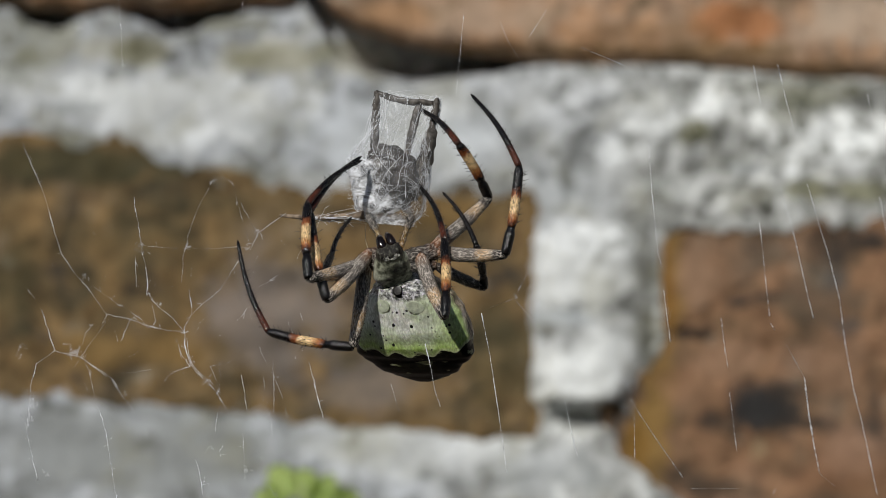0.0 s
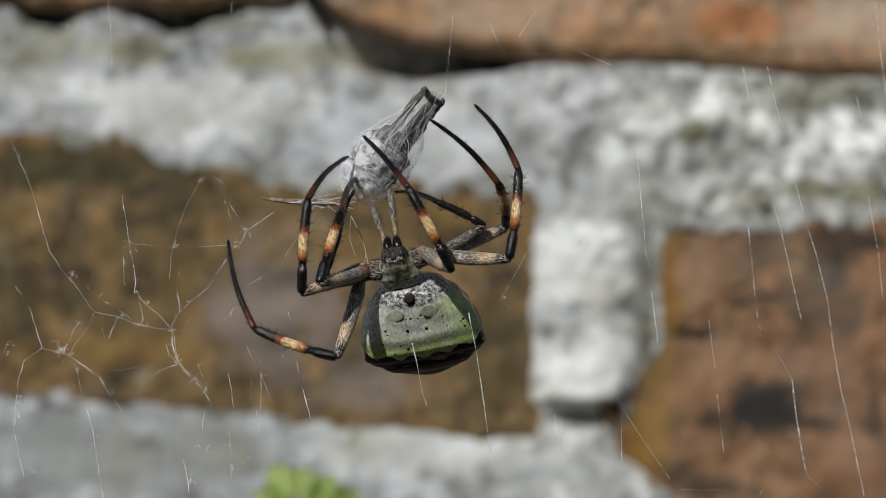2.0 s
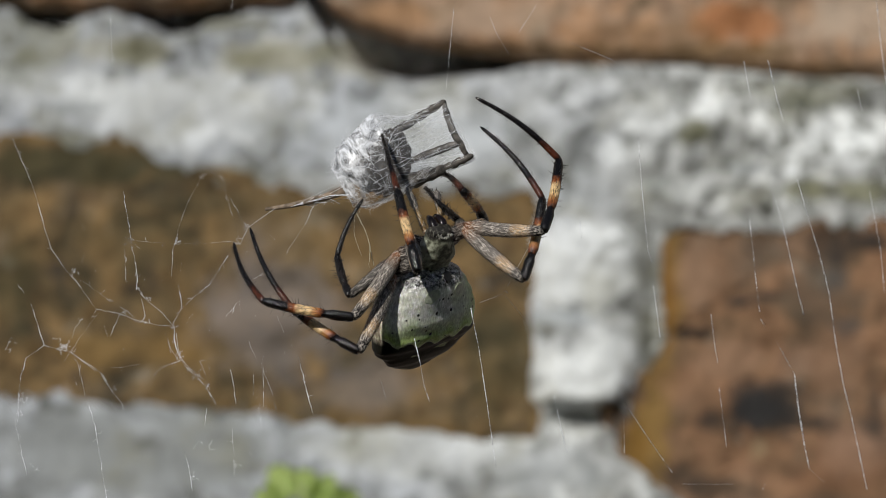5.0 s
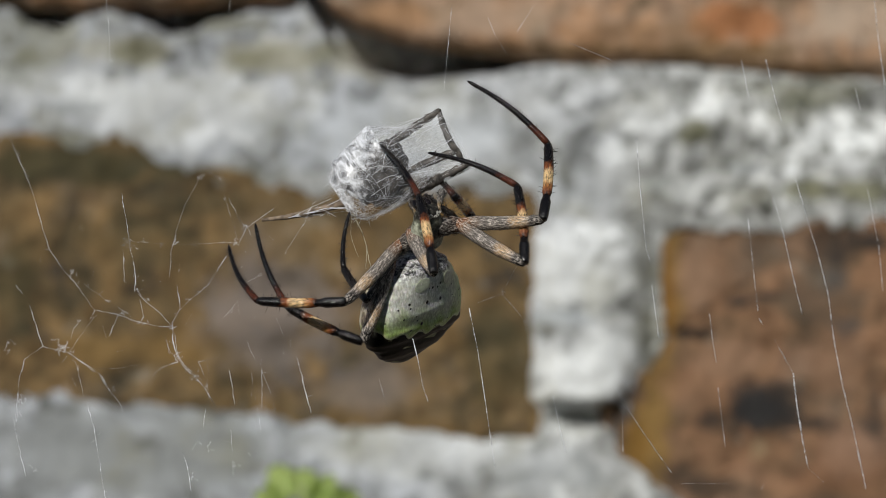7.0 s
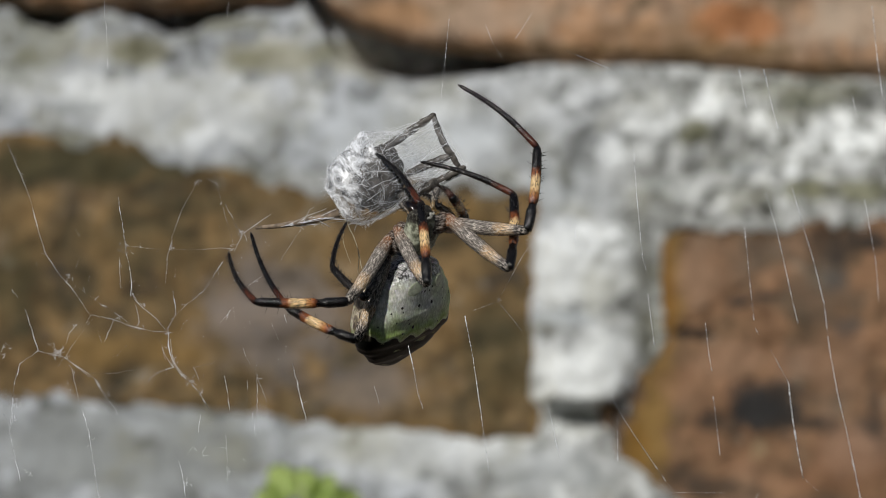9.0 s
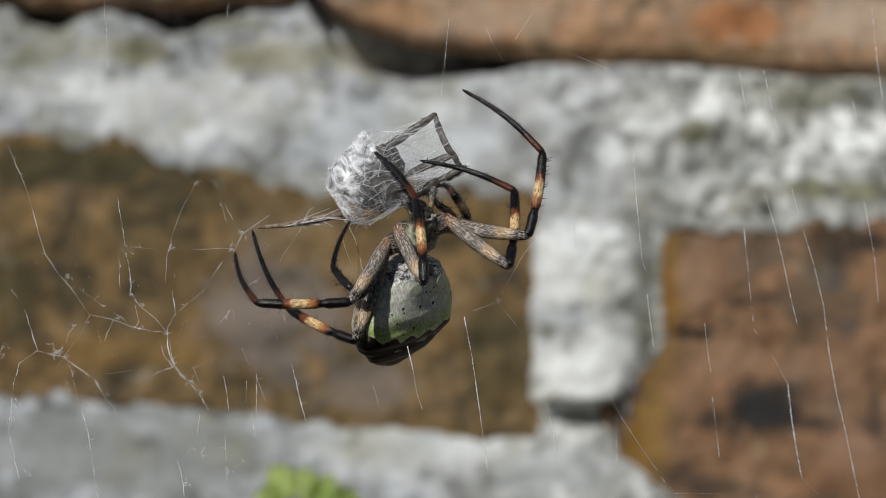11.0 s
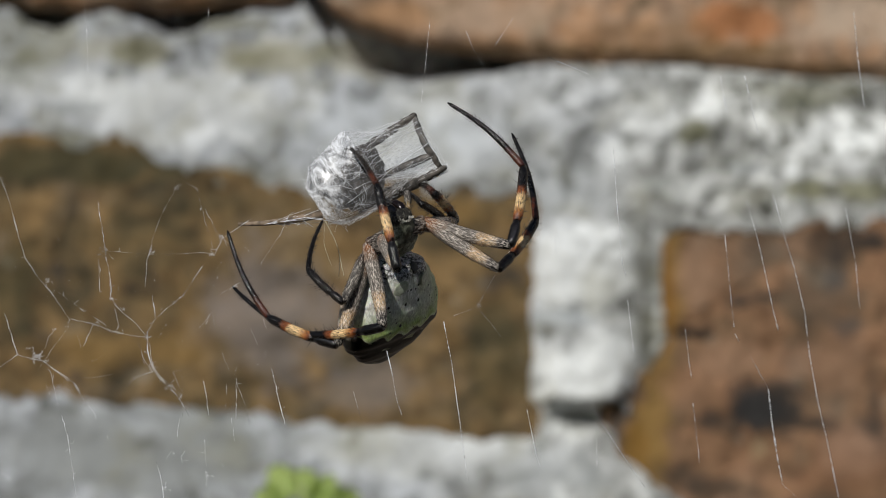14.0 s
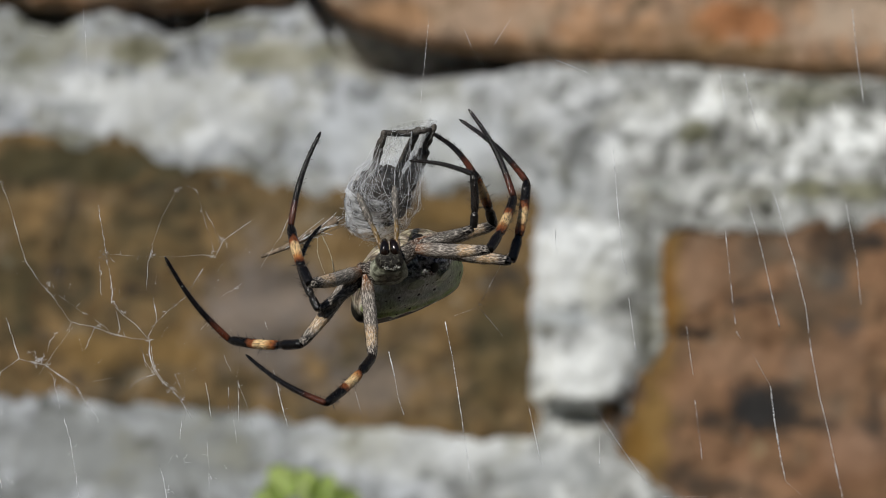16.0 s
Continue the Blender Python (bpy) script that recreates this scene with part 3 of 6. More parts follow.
def view_brick(key):
    """A weathered brick: uneven chipped face, sides that run back into the wall."""
    back, mat = BRICKS[key]
    grow = 0 if key in ("pink", "upper") else 34
    l, r, _, _ = outline(key, 800, 600, False)
    if key == "red":
        l = 1095
    l2, r2 = max(l, -200) - grow, min(r, 1770) + grow
    step = 9
    nu = int((r2 - l2) / step) + 1
    nv = 52 if key in ("brown", "red") else 26
    bm = bmesh.new()
    grid = []
    for j in range(nv):
        row = []
        for i in range(nu):
            u = l2 + (r2 - l2) * i / (nu - 1)
            _, _, t, b = outline(key, u, 600, False)
            t, b = max(t, -190) - grow, b + grow
            w = j / (nv - 1)
            v = t + (b - t) * w
            p = Vector((u * 0.008 + len(key), v * 0.008, 4.0))
            h = -back + 0.0010 * noise.noise(p) + 0.0007 * noise.noise(p * 2.7) + 0.0004 * noise.noise(p * 7)
            h -= 0.003 * max(0, noise.noise(p * 1.1 + Vector((5, 0, 0))) - 0.25)
            if key == "red":
                line = 592 - 0.62 * (u - 1190) + 14 * noise.noise(p * 4)
                h -= 0.0016 * max(0, 1 - abs(v - line) / 9) * (1175 < u < 1345)
            # rounded arrises
            e = min(u - l2, r2 - u, b - v)
            h -= 0.0040 * max(0, 1 - e / (30 if key == "pink" else 34)) ** 2
            row.append(bm.verts.new((wx(u), FACE - h, wz(v + 6 * noise.noise(p * 3) * (w > 0.9)))))
        grid.append(row)
    for j in range(nv - 1):
        for i in range(nu - 1):
            bm.faces.new((grid[j][i], grid[j + 1][i], grid[j + 1][i + 1], grid[j][i + 1]))
    rim = grid[0] + [grid[j][-1] for j in range(1, nv)] + grid[-1][-2::-1] + [grid[j][0] for j in range(nv - 2, 0, -1)]
    backs = [bm.verts.new((v.co.x, FACE + 0.018, v.co.z)) for v in rim]
    n = len(rim)
    for i in range(n):
        bm.faces.new((rim[i], rim[(i + 1) % n], backs[(i + 1) % n], backs[i]))
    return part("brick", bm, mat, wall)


for key in BRICKS:
    view_brick(key)

# the courses go on round the worn face
bm = bmesh.new()
box(bm, -0.0925, 0.0925, -0.004, 0.012, -0.0212, 0.0212)
bmesh.ops.bevel(bm, geom=[e for e in bm.edges if all(v.co.y < 0 for v in e.verts)], offset=0.002, segments=1, affect="EDGES")
first_brick = part("brick", bm, M_BRICK_RED, wall, smooth=False)
first_brick.matrix_basis = pose(-0.205, FACE, 1.4921)
for course in range(-20, 13):
    for n in range(-5, 5):
        z = 1.4921 + 0.0642 * course
        x = 0.1025 + 0.205 * n + (0.1025 if course % 2 else 0) + 0.004 * math.sin(course * 3.1 + n * 1.7)
        if (course, n) == (0, -2):
            continue
        if abs(z - 1.5) < 0.0565 + 0.0215 and abs(x) < 0.0945 + 0.0935:
            continue
        one = new("brick", first_brick.data)
        one.parent = wall
        one.matrix_basis = pose(x, FACE + 0.001 * math.sin(n * 5 + course), z, 0, 0, 0.8 * math.sin(course * 7 + n * 3))

# an unseen dark wall, added behind the camera, closes the place and cuts front fill
bm = bmesh.new()
bmesh.ops.create_cube(bm, size=1.0)
for v in bm.verts:
    v.co = Vector((v.co.x * 9.0, v.co.y * 0.2 - 2.6, v.co.z * 2.6 + 1.3))
tagged(part("fill_block_wall", bm, M_FILL_BLOCK, None, "plain dark wall added out of view to cut front fill light", False), category="wall", kind="structure")

# ---- weed at the foot of the joint ----
weed = empty("weed", pose(wx(556), FACE - 0.03, wz(955)), "small yellow-green weed growing out of the mortar", "plant")
bm = bmesh.new()
tube(bm, [(0.0, 0.030, -0.012), (0.0, 0.016, -0.006), (-0.001, 0.003, 0.001), (-0.001, 0.0, 0.006), (-0.0015, -0.002, 0.011)], [0.001, 0.001, 0.0009, 0.0008, 0.0006], 7)
part("stem", bm, M_LEAF, weed)


def weed_leaf(length, width, m):
    bm = bmesh.new()
    rows = []
    for i in range(9):
        s = i / 8
        w = width * math.sin(math.pi * min(1, 0.06 + s * 0.94)) ** 0.7 * (1 - 0.25 * s)
        y = length * s
        sag = -0.35 * length * s * s
        rows.append([bm.verts.new((k * w, y, sag + 0.35 * w * abs(k) ** 1.5)) for k in (-1, -0.5, 0, 0.5, 1)])
    for a, b in zip(rows, rows[1:]):
        for k in range(4):
            bm.faces.new((a[k], a[k + 1], b[k + 1], b[k]))
    bmesh.ops.solidify(bm, geom=bm.faces[:], thickness=0.00025)
    ob = part("leaf", bm, M_LEAF, weed)
    ob.matrix_basis = m
    return ob


for x, z, fan, tip, size in ((-0.0030, 0.0085, -38, 78, 0.0068), (-0.0045, 0.0070, -78, 70, 0.0066), (0.0010, 0.0065, 22, 84, 0.0062), (0.0025, 0.0060, 66, 74, 0.0070), (-0.0010, 0.0080, -8, 66, 0.0064), (0.0000, 0.0050, 95, 80, 0.0064), (-0.0030, 0.0050, -100, 86, 0.0060), (0.0015, 0.0075, 42, 58, 0.0062)):
    weed_leaf(size * 1.1, size * 0.50, pose(x, -0.001, z, tip, fan, 0))

# ---- web ----
web = empty("orb_web", pose(-0.0042, 0, 1.5 - 0.0088), "sunlit orb web of fine silk threads with torn tangles", "spider web")
WEB_AT = Vector((-4.2, 0, -8.8))
WEB = 17990.0        # the web's layout is drawn at this many units per metre


def strand(depth, micron, *pts):
    """One silk thread in the web, drawn at WEB units to the metre."""
    pts = [((u - 784) / WEB * 1000 - 0.25, (441 - v) / WEB * 1000 - 0.06) for u, v in pts]
    rng = random.Random(int(abs(pts[0][0] * 131 + pts[0][1] * 17)))
    line = []
    for x, z in pts:
        back = depth + 1.35 * max(0, x - 6)
        line.append(Vector((x * (1 + back / 800), back, z * (1 + back / 800))) - WEB_AT)
    fine = []
    for a, b in zip(line, line[1:]):
        n = max(2, int((b - a).length / 0.4))
        fine += [a.lerp(b, i / n) for i in range(n)]
    fine.append(line[-1])
    for p in fine[1:-1]:
        p += Vector((rng.uniform(-1, 1), rng.uniform(-1, 1), rng.uniform(-1, 1))) * (0.055 if pts[0][0] < -12 else 0.012)
    bm = bmesh.new()
    r = micron / 1000
    left = pts[0][0] < 5
    swell = [0.30 + 1.9 * abs(noise.noise(Vector((p.x * 0.6, p.z * 0.6, micron)))) ** 1.15 for p in fine]
    tube(bm, [p / 1000 for p in fine], [r * (1.05 if left else 1.3) * s * rng.uniform(0.8, 1.15) / 1000 for s in swell], 5)
    for a, b in zip(fine, fine[1:]):
        for k in range(2):
            if rng.random() < (0.5 if left else 0.7):
                blob(bm, a.lerp(b, k / 2 + rng.uniform(0, 0.3)) / 1000, [r / 1000 * rng.uniform(1.0, 1.9)] * 3, sub=1)
    if pts[0][0] < -12:
        for p in fine:
            if rng.random() < 0.16:
                d = Vector((rng.gauss(0, 1), rng.gauss(0, 0.3), rng.gauss(0, 1))).normalized()
                q, bit = p.copy(), []
                for _ in range(5):
                    bit.append(q / 1000)
                    q = q + d * rng.uniform(0.04, 0.22)
                    d = (d + Vector((rng.gauss(0, 0.5), rng.gauss(0, 0.2), rng.gauss(0, 0.5)))).normalized()
                tube(bm, bit, rng.choice((0.000009, 0.000014)), 4)
    return part("thread", bm, M_THREAD, web)


def tuft(x, z, depth, size, count):
    """A torn, curled remnant of silk."""
    rng = random.Random(int(x * 91 + z * 13))
    bm = bmesh.new()
    for _ in range(count):
        p = Vector((x, depth, z)) - WEB_AT + Vector((rng.gauss(0, 1), 0, rng.gauss(0, 1))) * size * 0.3
        d = Vector((rng.gauss(0, 1), rng.gauss(0, 0.4), rng.gauss(0, 1))).normalized()
        pts = []
        for _ in range(11):
            pts.append(p / 1000)
            p = p + d * size * 0.085
            d = (d + Vector((rng.gauss(0, 0.7), rng.gauss(0, 0.4), rng.gauss(0, 0.7)))).normalized()
        tube(bm, pts, 0.000014, 4)
    return part("silk_tuft", bm, M_THREAD, web)


strand(6, 26, (24, 248), (40, 285), (58, 327))
strand(6, 14, (58, 327), (68, 360))
strand(6, 24, (68, 360), (75, 385), (92, 441), (120, 480), (140, 503))
strand(6, 9, (140, 503), (172, 548))
strand(6, 30, (220, 340), (230, 400), (235, 441), (243, 470), (245, 490), (243, 515))
strand(6, 14, (222, 441), (224, 495))
strand(6, 22, (316, 414), (308, 441), (305, 490))
strand(6, 6, (225, 425), (316, 432), (425, 428))
strand(6, 36, (318, 505), (323, 545))
strand(6, 34, (323, 545), (310, 570), (310, 600), (318, 630), (330, 650), (350, 665), (370, 690), (385, 718))
strand(6, 22, (314, 590), (320, 632), (338, 652), (362, 672))
strand(6, 24, (250, 520), (270, 540), (290, 555), (302, 570), (308, 578))
strand(6, 22, (172, 548), (215, 556), (245, 568), (280, 576), (305, 577))
strand(6, 22, (197, 595), (210, 565), (215, 556), (228, 550))
strand(6, 16, (252, 530), (258, 560), (250, 572), (240, 568))
strand(6, 18, (295, 590), (305, 620), (320, 640))
strand(6, 20, (320, 640), (295, 648), (280, 658), (275, 665))
strand(6, 14, (355, 640), (390, 632))
strand(6, 14, (355, 640), (365, 660), (370, 678))
strand(6, 12, (228, 550), (240, 566), (262, 570))
strand(6, 30, (57, 540), (70, 580), (80, 612))
strand(6, 24, (80, 612), (48, 635), (40, 665), (35, 700), (32, 745))
strand(6, 20, (38, 690), (34, 715), (36, 735), (31, 752))
strand(6, 28, (80, 612), (105, 618), (125, 622), (140, 635), (165, 648), (185, 665), (198, 690), (218, 715))
strand(6, 16, (140, 633), (160, 650), (180, 660), (200, 695))
strand(6, 12, (138, 640), (148, 680), (152, 700))
strand(4, 34, (160, 718), (170, 755), (178, 800), (192, 890))
strand(6, 12, (130, 600), (135, 580), (146, 566))
strand(6, 12, (20, 600), (12, 620), (22, 618))
strand(6, 12, (40, 512), (44, 520))
strand(4, 30, (20, 725), (28, 740), (38, 790), (50, 842))
strand(6, 24, (405, 453), (372, 505))
strand(6, 11, (372, 505), (340, 530), (323, 548))
strand(6, 22, (410, 350), (430, 390), (440, 405))
strand(6, 24, (428, 430), (440, 402), (465, 385), (490, 368))
strand(6, 12, (434, 398), (452, 410))
strand(6, 16, (355, 318), (362, 308))
strand(6, 14, (375, 305), (393, 313))
strand(5, 13, (558, 360), (540, 400), (512, 441))
strand(5, 12, (475, 478), (440, 500))
strand(6, 18, (420, 537), (410, 552), (402, 560))
strand(6, 12, (443, 605), (455, 635))
strand(6, 20, (468, 650), (468, 720))
strand(6, 16, (468, 655), (485, 700))
strand(6, 14, (450, 660), (450, 700))
strand(6, 16, (488, 712), (492, 735))
strand(6, 13, (460, 720), (466, 760))
strand(4, 38, (530, 632), (540, 670), (548, 705), (555, 730))
strand(4, 26, (410, 655), (415, 680), (420, 715))
strand(4, 14, (675, 670), (690, 720))
strand(4, 20, (368, 722), (365, 755))
strand(4, 30, (328, 800), (337, 830), (343, 868))
strand(4, 14, (355, 780), (345, 795))
strand(4, 24, (413, 760), (417, 805))
strand(4, 18, (415, 815), (418, 835))
strand(4, 16, (460, 850), (468, 868))
strand(4, 16, (493, 560), (505, 590))
strand(4, 12, (515, 545), (520, 560))
strand(4, 14, (240, 752), (244, 762))
strand(4, 13, (372, 790), (374, 800))
strand(4, 14, (444, 800), (447, 806))
strand(2, 20, (193, -8), (195, 25), (197, 50))
strand(2, 9, (197, 50), (200, 112))
strand(2, 20, (413, -8), (411, 20))
strand(2, 12, (80, 33), (130, 42))
strand(4, 22, (790, 158), (796, 98), (803, 20))
strand(2, 9, (803, 20), (806, -8))
strand(-11, 40, (835, 545), (850, 620), (862, 700), (880, 825))
strand(-11, 40, (735, 598), (745, 640), (752, 680), (762, 710))
strand(4, 22, (893, 510), (893, 520), (915, 545), (935, 570))
strand(4, 11, (890, 520), (850, 535))
strand(4, 11, (893, 518), (935, 440), (962, 400))
strand(2, 30, (1130, 235), (1137, 330), (1148, 440), (1155, 462))
strand(2, 34, (1158, 505), (1170, 595))
strand(2, 16, (1203, 185), (1217, 227))
strand(2, 32, (1317, 107), (1330, 175))
strand(2, 34, (1360, 105), (1375, 170), (1388, 215))
strand(2, 18, (1518, 155), (1527, 195))
strand(2, 40, (1551, -8), (1560, 80), (1572, 160))
strand(2, 34, (1365, 325), (1385, 390), (1397, 441), (1415, 520), (1424, 555))
strand(2, 36, (1412, 315), (1440, 410), (1450, 441), (1470, 520), (1480, 600), (1495, 680), (1510, 740), (1537, 865))
strand(2, 28, (1328, 385), (1334, 441), (1340, 500), (1346, 550))
strand(2, 32, (1348, 563), (1355, 575))
strand(2, 14, (1375, 600), (1408, 660))
strand(2, 46, (1408, 660), (1415, 720), (1425, 780), (1435, 828))
strand(2, 12, (1435, 828), (1462, 852))
strand(2, 24, (1260, 555), (1266, 605), (1272, 640))
strand(2, 22, (1275, 685), (1288, 790))
strand(2, 26, (1540, 335), (1560, 440), (1567, 515))
strand(2, 28, (983, 700), (1000, 780), (1007, 800))
strand(2, 14, (1092, 670), (1100, 697))
strand(2, 32, (1100, 697), (1120, 730), (1150, 775), (1192, 835))
strand(2, 20, (1106, 720), (1107, 800))
strand(2, 14, (1028, 380), (1030, 420))
strand(2, 22, (1012, 75), (1085, 105))
strand(2, 12, (868, 30), (880, 60), (901, 95))
strand(2, 14, (920, 55), (950, 8))
strand(2, 10, (1208, 855), (1298, 855))
strand(2, 16, (1352, 865), (1357, 855))
strand(6, 8, (314, 412), (332, 362), (357, 314))
strand(6, 8, (150, 500), (200, 535), (232, 556))
strand(6, 8, (168, 652), (210, 651), (250, 645))
strand(6, 9, (246, 516), (270, 503))
strand(6, 8, (115, 640), (142, 600), (176, 556))
strand(6, 9, (372, 632), (374, 722))
strand(6, 10, (393, 313), (412, 378), (424, 420))
for u, v, size, count in ((110, 615, 0.9, 16), (104, 620, 0.6, 8), (128, 624, 0.5, 7), (225, 425, 0.7, 9), (232, 432, 0.5, 6), (130, 480, 0.5, 7), (245, 512, 0.5, 6), (262, 530, 0.5, 5), (312, 425, 0.5, 6), (36, 705, 0.8, 10), (33, 735, 0.6, 6), (200, 690, 0.5, 6), (318, 634, 0.6, 7), (345, 662, 0.7, 8), (368, 686, 0.5, 6), (305, 578, 0.5, 6), (215, 558, 0.5, 6), (436, 402, 0.6, 7), (420, 428, 0.4, 5), (358, 312, 0.5, 4), (340, 845, 0.6, 8), (60, 832, 0.5, 5), (468, 865, 0.6, 6), (18, 606, 0.5, 5), (140, 568, 0.4, 4), (355, 785, 0.4, 4), (894, 516, 0.4, 5), (490, 728, 0.4, 4), (418, 826, 0.5, 5)):
    tuft((u - 784) / WEB * 1000 - 0.25, (441 - v) / WEB * 1000 - 0.06, 6, size, count)

# droplets and dust caught on stray threads too fine to see
rng = random.Random(33)
bm = bmesh.new()
for _ in range(34):
    p = Vector((rng.uniform(-41, -15), 6 + rng.gauss(0, 0.6), rng.uniform(-16, 3)))
    d = Vector((rng.gauss(0, 0.5), 0, -1)).normalized()
    for _ in range(rng.randint(1, 5)):
        blob(bm, (p - WEB_AT) / 1000, [rng.uniform(0.014, 0.042) / 1000] * 3, sub=1)
        p = p + d * rng.uniform(0.12, 0.5)
for _ in range(16):
    p = Vector((rng.uniform(-40, 40), 3, rng.uniform(-22, 22)))
    blob(bm, (p - WEB_AT) / 1000, [rng.uniform(0.014, 0.034) / 1000] * 3, sub=1)
tagged(part("silk_droplets", bm, M_THREAD, web, "tiny bright droplets and dust on the web"), kind="stuff")

# ---- spider ----
spider = empty("spider", pose(0, 0, 1.5), "silver and green orb-weaver spider with black and orange banded legs", "spider")


def along(stations, u):
    for (a, x), (b, y) in zip(stations, stations[1:]):
        if u <= b:
            k = (u - a) / (b - a)
            k = k * k * (3 - 2 * k)
            return x + (y - x) * k
    return stations[-1][1]


def lofted(name, length, half_width, top, bottom, material, parent, hump=None, droop=((0, 0), (1, 0)), nu=64, nv=48, label=""):
    """A body lofted head to tail along -y: half widths and heights by stations from 0 to 1."""
    bm = bmesh.new()
    rings = []
    for i in range(nu + 1):
        u = i / nu
        w, t, b = along(half_width, u), along(top, u), along(bottom, u)
        ring = []
        for k in range(nv):
            a = k * math.tau / nv
            c, s = math.cos(a), math.sin(a)
            x = w * math.copysign(abs(c) ** 0.92, c)
            z = (t if s > 0 else b) * math.copysign(abs(s) ** 0.92, s)
            y = length * (0.5 - u) if u < 0.55 or not hump else length * (-0.05 - 0.97 * (u - 0.55))
            z += along(droop, u)
            if hump:
                z += hump(x, u) * max(0, s)
            q = Vector((x, y, z)) * 700
            d = 1 + 0.02 * noise.noise(q)
            ring.append(bm.verts.new((x * d, y, z * d)))
        rings.append(ring)
    for r0, r1 in zip(rings, rings[1:]):
        for k in range(nv):
            bm.faces.new((r0[k], r1[k], r1[(k + 1) % nv], r0[(k + 1) % nv]))
    bm.faces.new(rings[0])
    bm.faces.new(rings[-1][::-1])
    return part(name, bm, material, parent, label)


abdomen = lofted("abdomen", 0.0120,
                 [(0, 0.0011), (0.04, 0.0025), (0.10, 0.0035), (0.22, 0.0047), (0.34, 0.0055), (0.46, 0.0060), (0.53, 0.0061), (0.62, 0.0060), (0.70, 0.0061), (0.76, 0.0056), (0.82, 0.0046), (0.88, 0.0041), (0.93, 0.0030), (0.97, 0.0020), (1, 0.0008)],
                 [(0, 0.0010), (0.03, 0.0024), (0.08, 0.0031), (0.2, 0.0030), (0.45, 0.0026), (0.6, 0.0021), (0.69, 0.0016), (0.76, 0.0013), (0.87, 0.0010), (0.96, 0.0006), (1, 0.0002)],
                 [(0, 0.0008), (0.08, 0.0026), (0.3, 0.0042), (0.6, 0.0046), (0.8, 0.0032), (0.93, 0.0016), (1, 0.0003)],
                 M_ABDOMEN, spider,
                 lambda x, u: 0.0003 * math.exp(-((abs(x) - 0.0018) / 0.0011) ** 2 - ((u - 0.16) / 0.09) ** 2),
                 ((0, 0), (0.66, 0), (0.8, -0.0006), (1, -0.0018)),
                 label="flat shield-shaped abdomen, silver and green with a black rear")
bm = bmesh.new()
tube(bm, [(0, 0.0052, 0.0002), (0, 0.0059, 0.0001), (0, 0.0066, 0.0000)], [0.0012, 0.0009, 0.0005], 12)
part("waist", bm, M_SPINE, abdomen, "short dark waist")


def on_back(x, y):
    """The place and the normal on the abdomen's back over x, y."""
    v = min((v for v in abdomen.data.vertices if v.co.z > 0.0002), key=lambda v: (v.co.x - x) ** 2 + (v.co.y - y) ** 2)
    return Vector((x, y, v.co.z)), v.normal.to_track_quat("Z", "Y").to_matrix()


for sx in (-1, 1):
    bm = bmesh.new()
    at, tilt = on_back(sx * 0.00175, 0.0033)
    blob(bm, at, (0.00066, 0.00090, 0.00003), tilt, 0.05, 3)
    spot = part("pale_spot", bm, M_DISC, abdomen, "pale green oval patch with a cream rim")
    bm = bmesh.new()
    ring = [at + tilt @ Vector((0.00068 * math.cos(k * math.tau / 20), 0.00092 * math.sin(k * math.tau / 20), 0.00001)) for k in range(21)]
    tube(bm, ring, [0.000018 + 0.000012 * math.sin(k * 1.7) for k in range(21)], 6)
    part("spot_rim", bm, M_RING, spot, "cream rim")
for x, y, r in ((0.0001, 0.0051, 0.00048), (0.0002, 0.0046, 0.00030), (-0.0009, 0.0013, 0.00017), (0.0010, 0.0012, 0.00017), (-0.0030, 0.0011, 0.00012), (0.0030, 0.0010, 0.00012), (-0.0013, -0.0009, 0.00015), (0.0014, -0.0009, 0.00015), (0.0036, 0.0001, 0.0001), (-0.0037, 0.0001, 0.0001), (-0.0022, 0.0001, 0.00008), (0.0024, -0.0003, 0.00008), (0.0003, -0.0001, 0.00008), (-0.0028, 0.0021, 0.00009), (0.0028, 0.0022, 0.00009), (-0.0003, 0.0027, 0.00012), (0.0004, 0.0026, 0.0001), (0.0044, 0.0011, 0.00008), (-0.0043, 0.0012, 0.00008), (0.0008, -0.0017, 0.00009), (-0.0009, -0.0018, 0.00009), (0.0026, -0.0014, 0.0001), (-0.0027, -0.0013, 0.0001)):
    bm = bmesh.new()
    at, tilt = on_back(x, y)
    blob(bm, at, (r, r * 1.2, 0.00003), tilt, 0.35, 2, r * 9000)
    part("dark_pit", bm, M_SPINE, abdomen)

prosoma = lofted("carapace", 0.0053,
                 [(0, 0.0008), (0.06, 0.0012), (0.22, 0.0014), (0.42, 0.0018), (0.66, 0.0021), (0.88, 0.0016), (1, 0.0004)],
                 [(0, 0.0005), (0.08, 0.0011), (0.3, 0.0013), (0.6, 0.0011), (0.85, 0.0007), (1, 0.0001)],
                 [(0, 0.0005), (0.2, 0.0011), (0.6, 0.0013), (1, 0.0002)],
                 M_CARAPACE, spider, label="silver-haired carapace")
for sx in (-1, 1):
    bm = bmesh.new()
    tube(bm, [(sx * 0.00046, 0.0013, 0.0002), (sx * 0.00050, 0.0021, 0.0000), (sx * 0.00051, 0.0026, -0.0005), (sx * 0.00047, 0.0027, -0.0011), (sx * 0.00036, 0.0026, -0.0016), (sx * 0.00022, 0.0024, -0.0018)], [0.00046, 0.00050, 0.00048, 0.00040, 0.00028, 0.00010], 18)
    part("jaw", bm, M_JAW, prosoma, "glossy dark brown jaw")
